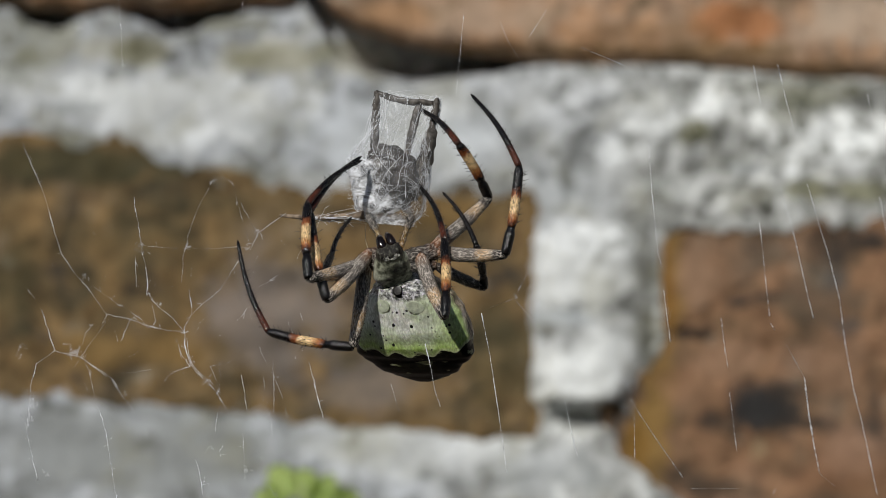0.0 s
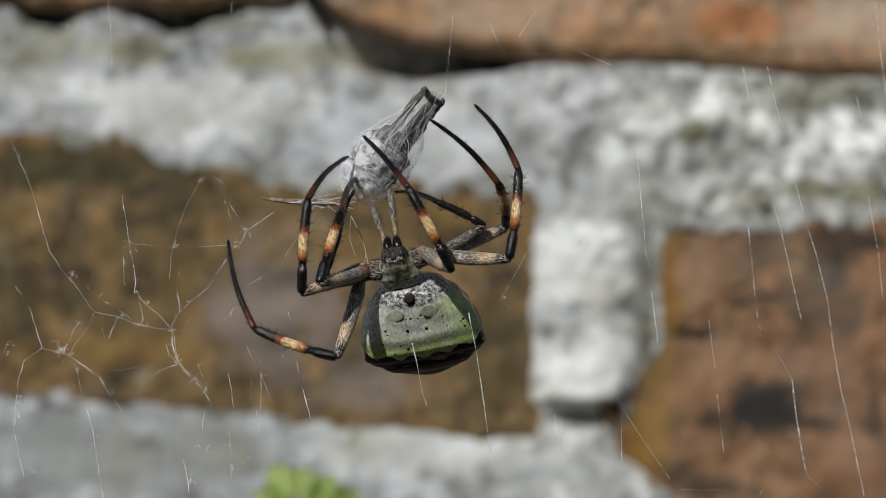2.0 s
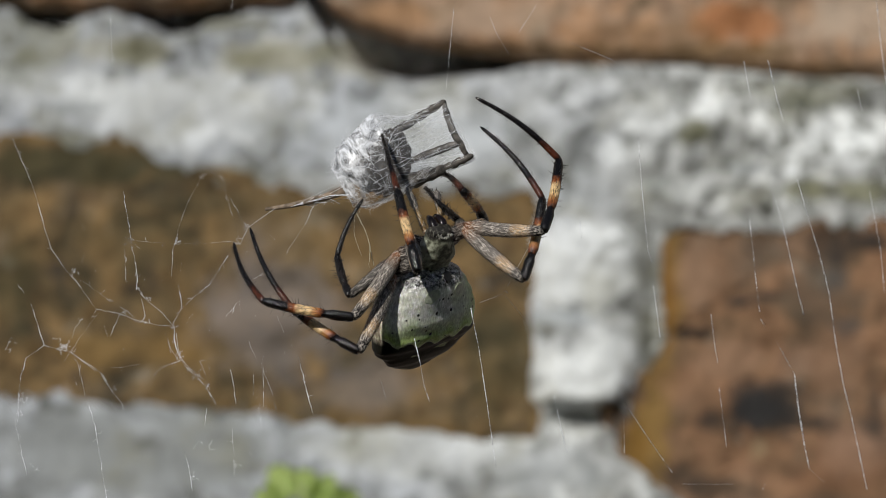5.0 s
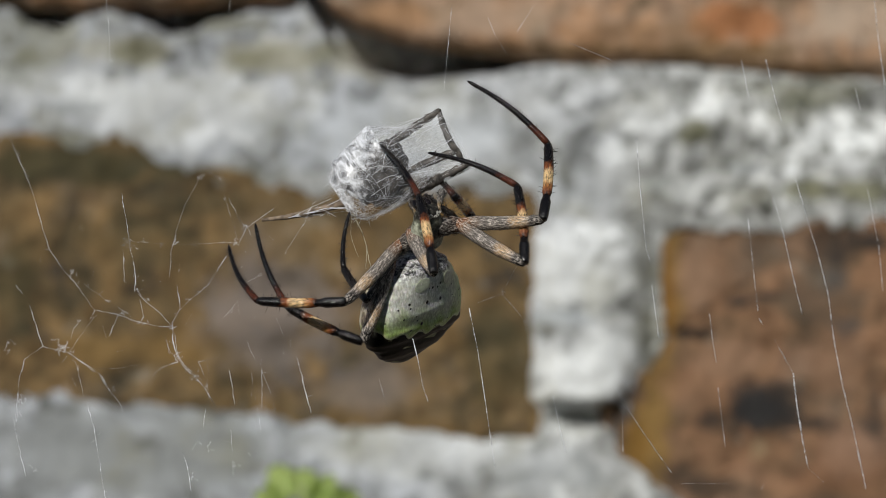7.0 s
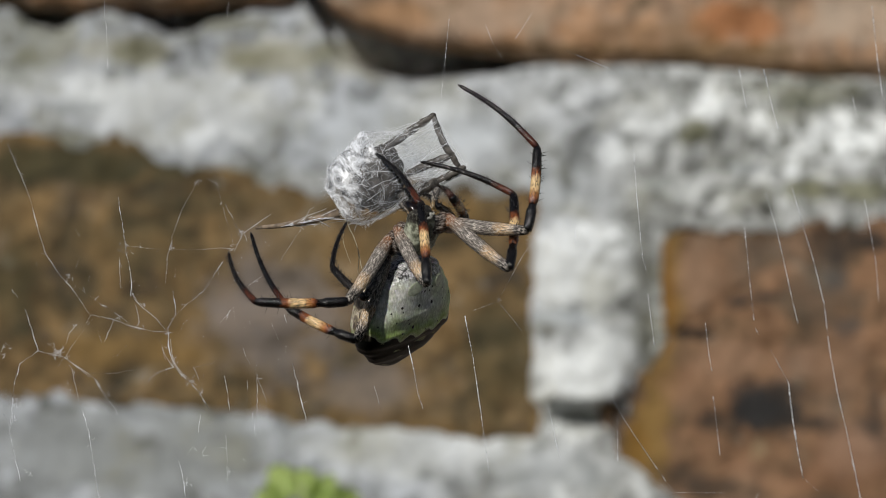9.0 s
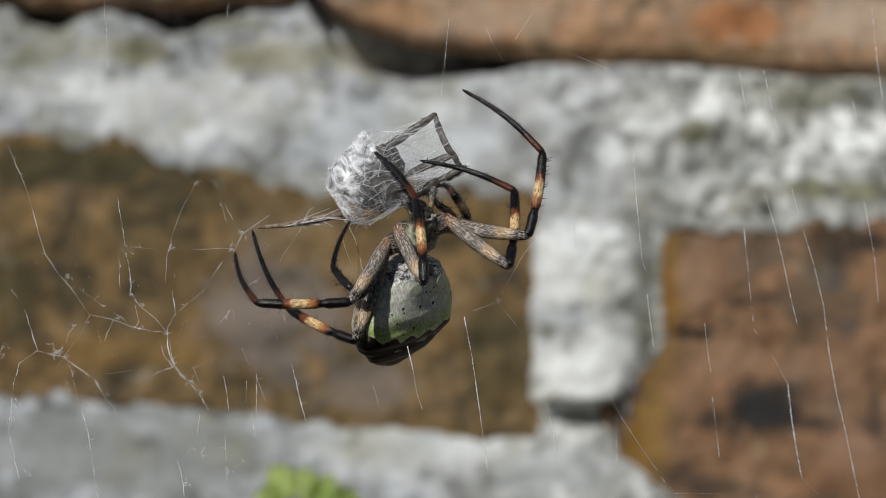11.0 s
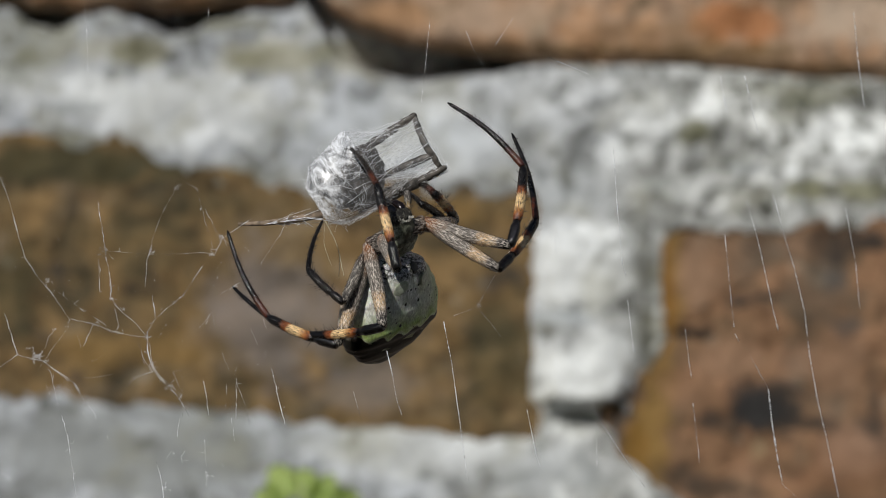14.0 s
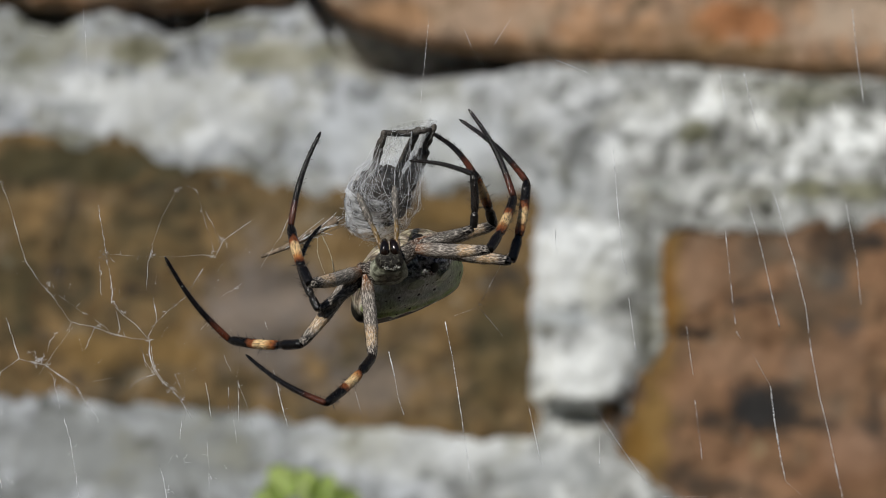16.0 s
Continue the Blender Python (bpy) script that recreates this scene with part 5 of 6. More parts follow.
def motions():
    # the sway that spider and prey share: t, x, z in millimetres
    sway = [(0, 1.44, -0.44), (0.5, 1.78, -0.44), (1, 0.94, -0.44), (1.5, 0.33, -0.44), (2, -0.11, -0.33), (2.5, 0.61, -0.33), (3, 0.33, -0.33), (3.5, 0.28, 0), (4, 0, 0), (6.3, 0.78, 0.39), (6.5, 0.61, 0.06), (7, 0, 0), (7.5, -1.22, -0.83), (8, -0.78, -0.44), (8.5, -0.67, -0.56), (9, -0.78, -0.56), (9.2, -0.67, -0.61), (11.3, -0.78, -0.61), (11.5, -0.94, -0.44), (12, -1.22, -0.78), (12.5, -1.56, -0.89), (13, -2.5, -1.11), (13.3, -3.5, -0.94), (13.5, -1.28, -1.11), (14, -2.67, -0.83), (14.5, -0.17, -0.94), (15, -0.61, -0.89), (15.5, -2.11, -1.28), (16, -3.33, -1.67)]
    for ob in (spider, prey):
        walk(ob, [(t, pose(x / 1000, 0, 1.5 + z / 1000)) for t, x, z in sway])
    walk(web, [(t, pose(-0.0042 + x / 1000, 0, 1.4912 + z / 1000, 0, lean, 0)) for t, x, z, lean in [(0, 1.19, -0.47, 0.05), (0.5, 1.5, -0.67, 0.54), (1, 0.69, -0.64, 0.5), (1.5, 0.31, -0.56, 0.45), (2, -0.06, -0.42, 0.41), (2.5, 0.5, -0.42, 0.68), (3, 0.28, -0.56, 0.72), (3.5, 0.25, 0.06, 0.36), (4, -0.11, -0.06, 0.18), (6.3, 0.53, 0.14, 0.05), (6.5, 0.42, -0, 0), (7, 0, -0, 0), (7.5, -0.86, -0.56, 0.18), (8, -0.5, -0.56, 0.18), (8.5, -0.39, -0.64, 0.32), (9, -0.44, -0.69, 0.41), (11.5, -0.56, -0.78, 0.54), (12, -0.75, -0.97, 0.59), (12.5, -1.08, -1.11, 0.72), (13, -1.33, -1.44, 0.99), (13.5, -0.94, -1.78, 1.08), (14, -2.5, -1.22, 0.63), (14.5, -0.64, -1, 0.54), (15, -1.78, -0.97, 0.5), (15.5, -3.03, -1.08, 0.41), (16, -2.33, -1.28, 0.09)]])
    body = [(0, -4.46, 3.99, -7.59, 1, -21, 17), (0.5, -3.99, 4.39, -8.21, -1, -19, 21), (1, -4.08, 4.9, -7.81, -5, -24, 26), (1.5, -2.46, 4.97, -8.21, -4, -23, 26), (2, -2.13, 4.63, -7.63, -10, -7, 25), (2.5, -0.49, 4.51, -7.87, -20, 17, 27), (3, -0.54, 4.74, -7.77, -18, 28, 27), (3.5, -1.78, 4.69, -7.8, -13, 34, 26), (4, -1.8, 4.69, -7.09, -17, 35, 26), (6.5, -2.54, 4.52, -6.58, -18, 44, 25), (7, -2.77, 4.46, -5.81, -20, 43, 24), (7.5, -3.13, 4.59, -5.67, -20, 47, 25), (8, -2.93, 4.73, -5.69, -21, 47, 26), (8.5, -2.91, 4.69, -5.66, -20, 47, 26), (9, -2.94, 4.65, -5.58, -21, 46, 26), (11.5, -2.81, 4.65, -5.59, -20, 45, 26), (12, -2.78, 4.69, -5.55, -20, 45, 26), (12.5, -2.75, 4.69, -5.61, -20, 45, 26), (13, -2.75, 4.54, -5.56, -17, 42, 24), (13.5, -2.23, 4.38, -5.59, -20, 41, 24), (14, -2.3, 4.84, -5.14, -24, 44, 28), (14.5, -1.79, 5.77, -5.98, -25, 43, 36), (15, -0.85, 5.81, -5.24, -29, 31, 37), (15.5, -1.18, 6.6, -4.35, -22, 30, 48), (16, 0.1, 7.2, -1.85, -20, 28, 51)]
    key_body(abdomen, body)
    head = [(0, -6.42, -0.5, -1.17, -18, 5, 41), (0.5, -6.23, -0.5, -1.74, -13, 0, 41), (1, -6.87, -0.5, -1.86, -11, -12, 42), (1.5, -5.46, -0.5, -2.4, -17, -12, 44), (2, -4.35, -0.5, -1.57, -10, -5, 37), (2.5, -1.79, -0.5, -2.3, -20, 5, 29), (3, -0.61, -0.5, -1.52, -21, 15, 35), (3.5, -0.42, -0.5, -1.5, -26, 30, 36), (4, -0.85, -0.5, -0.53, -9, 22, 36), (6.5, -1.01, -0.5, 0.64, -17, 35, 34), (7, -1.52, -0.5, 1.94, -26, 35, 35), (7.5, -1.27, -0.5, 1.97, -26, 35, 36), (8, -1.37, -0.5, 1.94, -26, 35, 37), (8.5, -1.43, -0.5, 2.09, -26, 35, 36), (9, -1.42, -0.5, 2.34, -25, 35, 35), (11.5, -1.3, -0.5, 2.29, -23, 33, 35), (12, -1.15, -0.5, 2.38, -23, 32, 36), (12.5, -1.17, -0.5, 2.49, -23, 31, 36), (13, -1.53, -0.5, 2.34, -27, 30, 37), (13.5, -1.73, -0.5, 2.04, -22, 30, 33), (14, -1.59, -0.5, 2.4, -22, 32, 35), (14.5, -0.62, -0.5, 0.42, -20, 25, 41), (15, -2.06, -0.5, 0.11, -3, 20, 40), (15.5, -1.0, -0.5, -0.18, 4, 15, 43), (16, -2.06, -0.5, -0.28, -3, 8, 57)]
    key_body(prosoma, head)
    roll = [(0, -6.3, 7.3, 4, 0, 0), (0.5, -6.5, 7.1, 5, 5, 0), (1, -6.1, 7.2, 14, 48, 18), (1.5, -5.5, 7.6, 16, 50, 15), (2, -6.05, 9.1, 36, 74, 5), (2.5, -7.0, 9.1, 62, 38, 0), (3, -6.9, 9.2, 62, 40, 0), (3.5, -6.75, 9.7, 64, 0, 0), (4, -6.5, 9.2, 62, 0, 0), (6.5, -6.45, 7.2, 58, 0, 0), (8.5, -6.1, 7.25, 57, 0, 0), (13, -5.95, 7.4, 57, 0, 0), (13.3, -6.1, 7.35, 55, 0, 0), (13.5, -6.05, 7.5, 55, 0, 0), (14, -6.1, 7.55, 57, 4, 0), (14.5, -6.4, 7.7, 58, 30, 0), (15, -6.8, 7.85, 56, 55, 5), (15.5, -6.0, 7.4, 47, 70, 18), (15.6, -5.0, 7.3, 40, 62, 22), (15.8, -3.4, 7.0, 26, 52, 30), (16, -2.56, 6.9, 16, 45, 35)]
    out = []
    for t in TICKS:
        x, z, lean, spin, pitch = glide(roll, t)
        out.append((t, pose(x / 1000, 0.0085, z / 1000, 0, lean, 0) @ pose(0, 0, 0, pitch, 0, 0) @ pose(0, 0, 0, 0, 0, spin)))
    walk(bundle, out)
    limb = [(0, -9.26, 3.87, 2), (0.5, -9.31, 4.15, 2), (1, -9.31, 4.15, -1.2), (1.5, -9.26, 4.54, -1.1), (2, -9.37, 5.16, 0), (2.5, -9.54, 5.44, 4.2), (3, -9.54, 5.44, 4.2), (3.5, -9.2, 6.51, 15.4), (4, -9.76, 6.34, 15.4), (6.5, -9.82, 4.88, 14.1), (8.5, -9.65, 4.15, 11.7), (13, -8.92, 4.26, 11.3), (13.3, -8.75, 4.1, 11.7), (13.5, -9.03, 4.38, 9.5), (14, -9.31, 4.38, 8.8), (14.5, -9.31, 4.49, 11), (15, -10.27, 5.72, 21.8), (15.5, -10.44, 4.71, 12.4), (15.6, -9.35, 4.9, 28.1), (16, -7.24, 4.66, 28.1)]
    out = []
    for t in TICKS:
        x, z, dip = glide(limb, t)
        out.append((t, pose(x / 1000, 0.0075, z / 1000, 0, 180 - dip, 0)))
    walk(stalk, out)
    base = [(0, -7.5, -0.6, 0.5), (0.5, -7.278, -0.6, -0.3333), (1, -8.111, -0.6, -0.6111), (1.5, -6.944, -0.6, -0.6111), (2, -5.667, -0.6, -0.1667), (2.5, -3.778, -0.6, 0.1111), (3, -2.778, -0.6, -0.1667), (3.5, -1.611, -0.6, 0.6111), (4, -2.167, -0.6, 0.8889), (6.5, -2.778, -0.6, 1.944), (8.5, -2.056, -0.6, 2.833), (13, -2.444, -0.6, 3.389), (13.3, -2.278, -0.6, 3.222), (13.5, -2, -0.6, 3.389), (14, -2, -0.6, 3.111), (14.5, -1.444, -0.6, 2.111), (15, -3.222, -0.6, 1.5), (15.5, -2.278, -0.6, 1.333), (16, -2.722, -0.6, 1.444)]
    tip = [(0, -8.778, 4.161, 3.556), (0.5, -8.556, 3.755, 3.278), (1, -9.778, 2.326, 4.111), (1.5, -9.056, 1.698, 4.278), (2, -6.667, 3.309, 4), (2.5, -5.833, 0.4724, 5.667), (3, -4.167, 0.4724, 5.389), (3.5, -4.278, 2.184, 4.944), (4, -4.111, 2.15, 5.611), (6.5, -3.056, 4.626, 4.444), (8.5, -3.167, 4.75, 4.778), (13, -2.722, 4.857, 5.333), (13.3, -3.389, 4.843, 4.889), (13.5, -2.556, 4.836, 5.333), (14, -2.556, 4.729, 5.333), (14.5, -2.278, 3.348, 6.278), (15, -4.889, 3.622, 5.111), (15.5, -5.056, 2.326, 5.5), (16, -4.944, 0.4724, 6.833)]
    key_palp(PALPS[0], head, base, tip)
    base = [(0, -5.111, -0.6, 0.9444), (0.5, -4.889, -0.6, -0.05556), (1, -6.167, -0.6, -0.05556), (1.5, -4.333, -0.6, -0.05556), (2, -4.278, -0.6, 0.3889), (2.5, -1.389, -0.6, 0.3889), (3, 0, -0.6, 0.1111), (3.5, 0.6111, -0.6, 0.8889), (4, 0.05556, -0.6, 2), (6.5, -0.2778, -0.6, 2.222), (8.5, -0.1111, -0.6, 3.111), (13, -0.2222, -0.6, 3.667), (13.3, -0.8889, -0.6, 3.5), (13.5, -0.3333, -0.6, 3.667), (14, -0.05556, -0.6, 3.667), (14.5, 0.5, -0.6, 2.944), (15, -0.8889, -0.6, 2.333), (15.5, -0.6111, -0.6, 2.444), (16, -0.6667, -0.6, 1.722)]
    tip = [(0, -4.556, 4.549, 3.556), (0.5, -4.5, 4.131, 3.278), (1, -7.111, 3.005, 4.389), (1.5, -6, 2.733, 4.389), (2, -5.111, 1.656, 5.667), (2.5, -3.167, 0.4724, 6.056), (3, -0.8333, 0.4724, 6.5), (3.5, -1.056, 1.134, 6.167), (4, -1.222, 3.971, 5.333), (6.5, -0.2778, 4.33, 5.278), (8.5, 0.1667, 4.322, 6.167), (13, -0.5, 4.484, 6.444), (13.3, -0.3333, 4.461, 6.278), (13.5, -0.8889, 4.461, 6.444), (14, -0.8889, 4.567, 6.167), (14.5, -0.6111, 4.015, 6.278), (15, -1.556, 3.066, 6.778), (15.5, -2.444, 0.4724, 7.889), (16, -1.444, 0.4724, 7.389)]
    key_palp(PALPS[1], head, base, tip)
    leg = LEGS["left_fore"]
    hip = [(0, -9.0, 0.0, 0.1), (0.5, -8.9, 0.0, -1.6), (1, -9.6, 0.0, -2.3), (1.5, -8.6, 0.0, -2.4), (2, -7.9, 0.0, -2.3), (2.5, -5.9, 0.0, -2.9), (3, -5.6, 0.0, -3.1), (3.5, -4.9, 0.0, -2.2), (4, -5.1, 0.0, -1.4), (6.5, -3.9, 0.0, 0.4), (8.5, -4.4, 0.0, 1.7), (13, -4.9, 0.0, 1.4), (13.3, -5.5, 0.0, 1.4), (13.5, -5.3, 0.0, 1.3), (13.6, -4.7, 0.0, 1.6), (14, -4.8, 0.0, 1.3), (14.5, -4.3, 0.0, -0.3), (15, -4.8, 0.0, -1.1), (15.5, -4.4, 0.0, -1.1), (15.6, -4.1, 0.0, -0.8), (15.8, -4.3, 0.0, 0.2), (16, -5.1, 0.0, -0.3)]
    knee = [(0, -10.3, -0.8, -9.2), (0.5, -10.7, -3.7, -10.0), (1, -10.7, -4.5, -10.4), (1.5, -11.0, -3.5, -10.7), (2, -10.3, -4.4, -10.2), (2.5, -10.6, -4.1, -9.8), (3, -9.5, -6.5, -8.5), (3.5, -9.0, -6.3, -7.8), (4, -8.7, -6.1, -7.6), (6.5, -9.6, -4.6, -5.4), (8.5, -8.6, -5.6, -4.6), (13, -8.2, -6.3, -4.6), (13.3, -7.6, -6.3, -5.1), (13.5, -6.4, -5.6, -6.2), (13.6, -1.6, -4.7, -5.9), (14, -3.2, -4.5, -6.7), (14.5, -4.7, -4.2, -8.7), (15, -6.9, -4.9, -8.7), (15.5, -7.5, -1.1, -9.8), (15.6, -7.2, -1.9, -9.5), (15.8, -11.8, 0.0, -6.3), (16, -10.5, -2.2, -7.6)]
    ankle = [(0, -18.7, 2.2, -7.7), (0.5, -18.8, -0.1, -8.1), (1, -19.2, -1.9, -9.0), (1.5, -18.9, -0.1, -8.1), (2, -18.4, -1.5, -7.5), (2.5, -18.0, 0.2, -6.8), (3, -17.1, -2.4, -6.0), (3.5, -17.5, -5.5, -5.3), (4, -17.5, -6.1, -5.3), (6.5, -18.2, -2.0, -5.2), (8.5, -17.6, -5.6, -4.6), (13, -17.3, -6.3, -4.8), (13.3, -16.5, -5.3, -5.1), (13.5, -14.6, -1.9, -6.0), (13.6, -9.2, 0.0, -6.6), (14, -10.8, 0.2, -7.7), (14.5, -12.3, 0.5, -9.6), (15, -13.9, 0.5, -10.7), (15.5, -14.0, 4.9, -12.1), (15.6, -13.8, 3.6, -12.3), (15.8, -19.8, 4.1, -5.0), (16, -17.8, 3.2, -7.3)]
    tip = [(0, -21.8, 6.4, 1.3), (0.5, -21.1, 4.3, 1.1), (1, -20.8, 1.1, 0.8), (1.5, -21.3, 4.1, 1.2), (2, -21.1, 3.4, 1.2), (2.5, -21.0, 6.1, 1.2), (3, -20.4, 4.9, 0.7), (3.5, -20.3, 2.7, 0.5), (4, -20.6, 2.0, 0.5), (6.5, -21.3, 6.2, 0.4), (8.5, -20.6, 3.2, 0.3), (13, -18.8, 2.6, 0.3), (13.3, -18.2, 3.5, 0.1), (13.5, -18.9, 6.8, -2.1), (13.6, -16.6, 6.7, -3.4), (14, -18.3, 5.8, -2.8), (14.5, -18.2, 5.7, -2.7), (15, -19.2, 4.2, -2.5), (15.5, -18.9, 7.5, -3.2), (15.6, -18.9, 7.4, -3.9), (15.8, -27.0, 7.9, 1.6), (16, -24.2, 3.2, 1.0)]
    key_leg(leg, head, hip, knee, ankle, tip)
    leg = LEGS["left_front"]
    hip = [(0, -8.6, 0.0, 0.2), (0.5, -8.7, 0.0, -0.7), (1, -8.7, 0.0, -1.0), (1.5, -7.9, 0.0, -1.4), (2, -7.1, 0.0, -1.2), (2.5, -4.6, 0.0, -1.7), (3, -3.5, 0.0, -0.9), (3.5, -3.0, 0.0, -1.3), (4, -3.6, 0.0, 0.1), (6.5, -3.2, 0.0, 1.4), (8.5, -3.7, 0.0, 2.6), (13, -3.8, 0.0, 3.0), (13.3, -4.5, 0.0, 2.7), (13.5, -3.6, 0.0, 2.4), (14, -3.4, 0.0, 2.1), (14.5, -2.4, 0.0, -0.5), (15, -3.6, 0.0, -1.1), (15.5, -3.6, 0.0, -1.1), (16, -4.4, 0.0, -0.6)]
    knee = [(0, -12.8, -6.1, -4.5), (0.5, -13.8, -6.1, -4.4), (1, -16.4, -3.9, -2.4), (1.5, -15.1, -4.7, -3.3), (2, -13.6, -5.1, -3.9), (2.5, -3.9, -4.8, -9.0), (3, -3.1, -7.1, -6.1), (3.5, -2.0, -7.8, -5.3), (4, -3.7, -8.4, -2.5), (6.5, -1.0, -7.7, -2.2), (8.5, -0.8, -6.2, -2.9), (13, -1.7, -6.6, -2.4), (13.3, -3.6, -7.2, -2.3), (13.5, -1.9, -7.7, -1.6), (14, -1.8, -8.0, -1.1), (14.5, 0.9, -4.1, -7.5), (15, -0.2, -3.8, -8.2), (15.5, -2.1, -1.5, -9.6), (16, -3.6, -2.7, -8.9)]
    ankle = [(0, -14.5, -3.3, 4.1), (0.5, -14.1, -2.5, 4.1), (1, -16.3, -1.0, 6.3), (1.5, -14.7, -4.7, 6.0), (2, -13.1, -4.5, 5.2), (2.5, -8.5, -9.5, -2.6), (3, -5.6, -4.1, 2.2), (3.5, -3.2, -7.8, 4.2), (4, -5.6, -5.3, 5.8), (6.5, -2.8, -2.8, 5.3), (8.5, -1.5, -1.5, 4.9), (13, -2.8, -3.4, 6.1), (13.3, -5.1, -5.3, 6.5), (13.5, -3.8, -5.2, 7.0), (14, -3.8, -4.5, 7.1), (14.5, -2.4, -12.3, -4.9), (15, -6.5, -10.3, -9.9), (15.5, -7.9, -7.8, -12.7), (16, -8.0, -9.4, -13.3)]
    tip = [(0, -9.5, 4.3, 9.6), (0.5, -9.4, 5.3, 9.5), (1, -9.9, 6.9, 9.4), (1.5, -9.4, 3.7, 9.6), (2, -9.2, 4.4, 9.5), (2.5, -13.2, -5.9, 6.1), (3, -8.3, 1.2, 11.0), (3.5, -4.8, -1.0, 12.2), (4, -6.4, 3.5, 11.9), (6.5, -6.3, 5.9, 10.5), (8.5, -6.0, 6.6, 10.1), (13, -6.3, 5.7, 10.3), (13.3, -6.4, 4.5, 10.3), (13.5, -6.6, 4.4, 10.7), (14, -6.5, 5.1, 10.8), (14.5, -8.5, -6.8, 1.7), (15, -17.3, -10.3, -6.6), (15.5, -17.5, -5.6, -8.9), (16, -15.9, -4.2, -8.7)]
    key_leg(leg, head, hip, knee, ankle, tip)
    leg = LEGS["left_hind"]
    hip = [(0, -9.0, 0.0, -0.9), (0.5, -8.9, 0.0, -1.3), (1, -9.2, 0.0, -2.0), (1.5, -8.3, 0.0, -2.2), (2, -7.3, 0.0, -1.8), (2.5, -5.8, 0.0, -3.2), (3, -5.8, 0.0, -3.5), (3.5, -5.2, 0.0, -3.3), (4, -5.3, 0.0, -3.3), (6.5, -5.0, 0.0, -0.6), (8.5, -4.6, 0.0, 0.6), (13, -5.1, 0.0, 0.6), (13.3, -5.1, 0.0, 0.4), (13.5, -5.3, 0.0, 0.6), (14, -4.8, 0.0, 0.3), (14.5, -4.8, 0.0, -1.2), (15, -5.2, 0.0, -1.8), (15.5, -4.8, 0.0, -1.4), (15.6, -4.3, 0.0, -1.1), (15.7, -4.6, 0.0, -0.7), (16, -4.8, 0.0, -0.5)]
    knee = [(0, -14.5, -7.5, -2.4), (0.5, -13.4, -8.0, -3.4), (1, -13.1, -8.6, -2.8), (1.5, -12.3, -8.6, -2.5), (2, -11.9, -8.2, -2.9), (2.5, -11.3, -7.0, -6.3), (3, -11.7, -6.9, -6.1), (3.5, -9.9, -4.5, -10.1), (4, -8.9, -5.4, -10.1), (6.5, -8.0, -2.0, -9.3), (8.5, -7.7, 0.0, -8.6), (13, -8.1, 0.0, -8.4), (13.3, -7.8, 0.0, -8.8), (13.5, -8.7, 0.0, -8.4), (14, -7.7, -1.6, -8.5), (14.5, -6.6, -5.4, -8.8), (15, -8.1, -5.3, -9.1), (15.5, -8.2, -4.7, -8.9), (15.6, -9.5, -6.1, -6.1), (15.7, -10.1, -7.6, -1.3), (16, -9.6, -8.0, -1.7)]
    ankle = [(0, -14.7, -3.6, 4.9), (0.5, -14.1, -4.2, 3.9), (1, -12.4, -3.7, 3.8), (1.5, -11.6, -3.6, 4.0), (2, -9.8, -4.2, 4.0), (2.5, -12.6, -3.1, 0.8), (3, -12.9, -2.2, 0.7), (3.5, -15.3, -0.2, -5.6), (4, -15.4, -2.6, -5.7), (6.5, -15.4, -0.7, -5.8), (8.5, -14.6, 3.1, -5.2), (13, -14.6, 4.2, -5.4), (13.3, -14.6, 3.9, -5.8), (13.5, -15.6, 3.2, -5.0), (14, -14.6, 2.3, -5.9), (14.5, -14.2, -3.0, -6.5), (15, -14.5, -1.0, -6.1), (15.5, -14.3, 0.1, -5.7), (15.6, -14.8, -1.3, -1.9), (15.7, -12.3, -1.3, 3.7), (16, -11.6, -2.3, 3.9)]
    tip = [(0, -9.5, 3.9, 9.2), (0.5, -9.5, 3.6, 8.3), (1, -9.6, 5.1, 7.9), (1.5, -9.2, 5.3, 8.1), (2, -8.5, 5.2, 7.4), (2.5, -10.7, 4.7, 6.9), (3, -10.6, 5.8, 6.4), (3.5, -16.7, 0.9, 4.4), (4, -19.9, 2.1, 2.1), (6.5, -18.7, 4.0, 2.6), (8.5, -18.4, 9.0, 2.2), (13, -18.0, 9.4, 2.6), (13.3, -17.7, 9.5, 2.1), (13.5, -18.9, 8.7, 2.9), (14, -18.7, 5.7, 2.7), (14.5, -18.5, -1.2, 2.4), (15, -18.8, 3.5, 1.9), (15.5, -19.0, 3.1, 2.7), (15.6, -15.7, 2.2, 7.5), (15.7, -9.7, 1.3, 13.1), (16, -8.7, 0.4, 13.2)]
    key_leg(leg, head, hip, knee, ankle, tip)
    leg = LEGS["left_third"]
    hip = [(0, -8.9, 0.0, -1.2), (0.5, -8.8, 0.0, -1.6), (1, -9.1, 0.0, -2.3), (1.5, -8.2, 0.0, -2.4), (2, -7.1, 0.0, -2.1), (2.5, -5.9, 0.0, -2.8), (3, -5.4, 0.0, -2.9), (3.5, -5.6, 0.0, -2.2), (4, -5.8, 0.0, -1.8), (6.5, -5.0, 0.0, -0.8), (8.5, -4.6, 0.0, 0.1), (13, -5.1, 0.0, 0.3), (13.3, -5.1, 0.0, 0.2), (13.5, -5.6, 0.0, 0.3), (14, -5.1, 0.0, 0.2), (14.5, -5.1, 0.0, -1.7), (15, -5.7, 0.0, -1.4), (15.5, -5.1, 0.0, -0.9), (16, -4.9, 0.0, -1.6)]
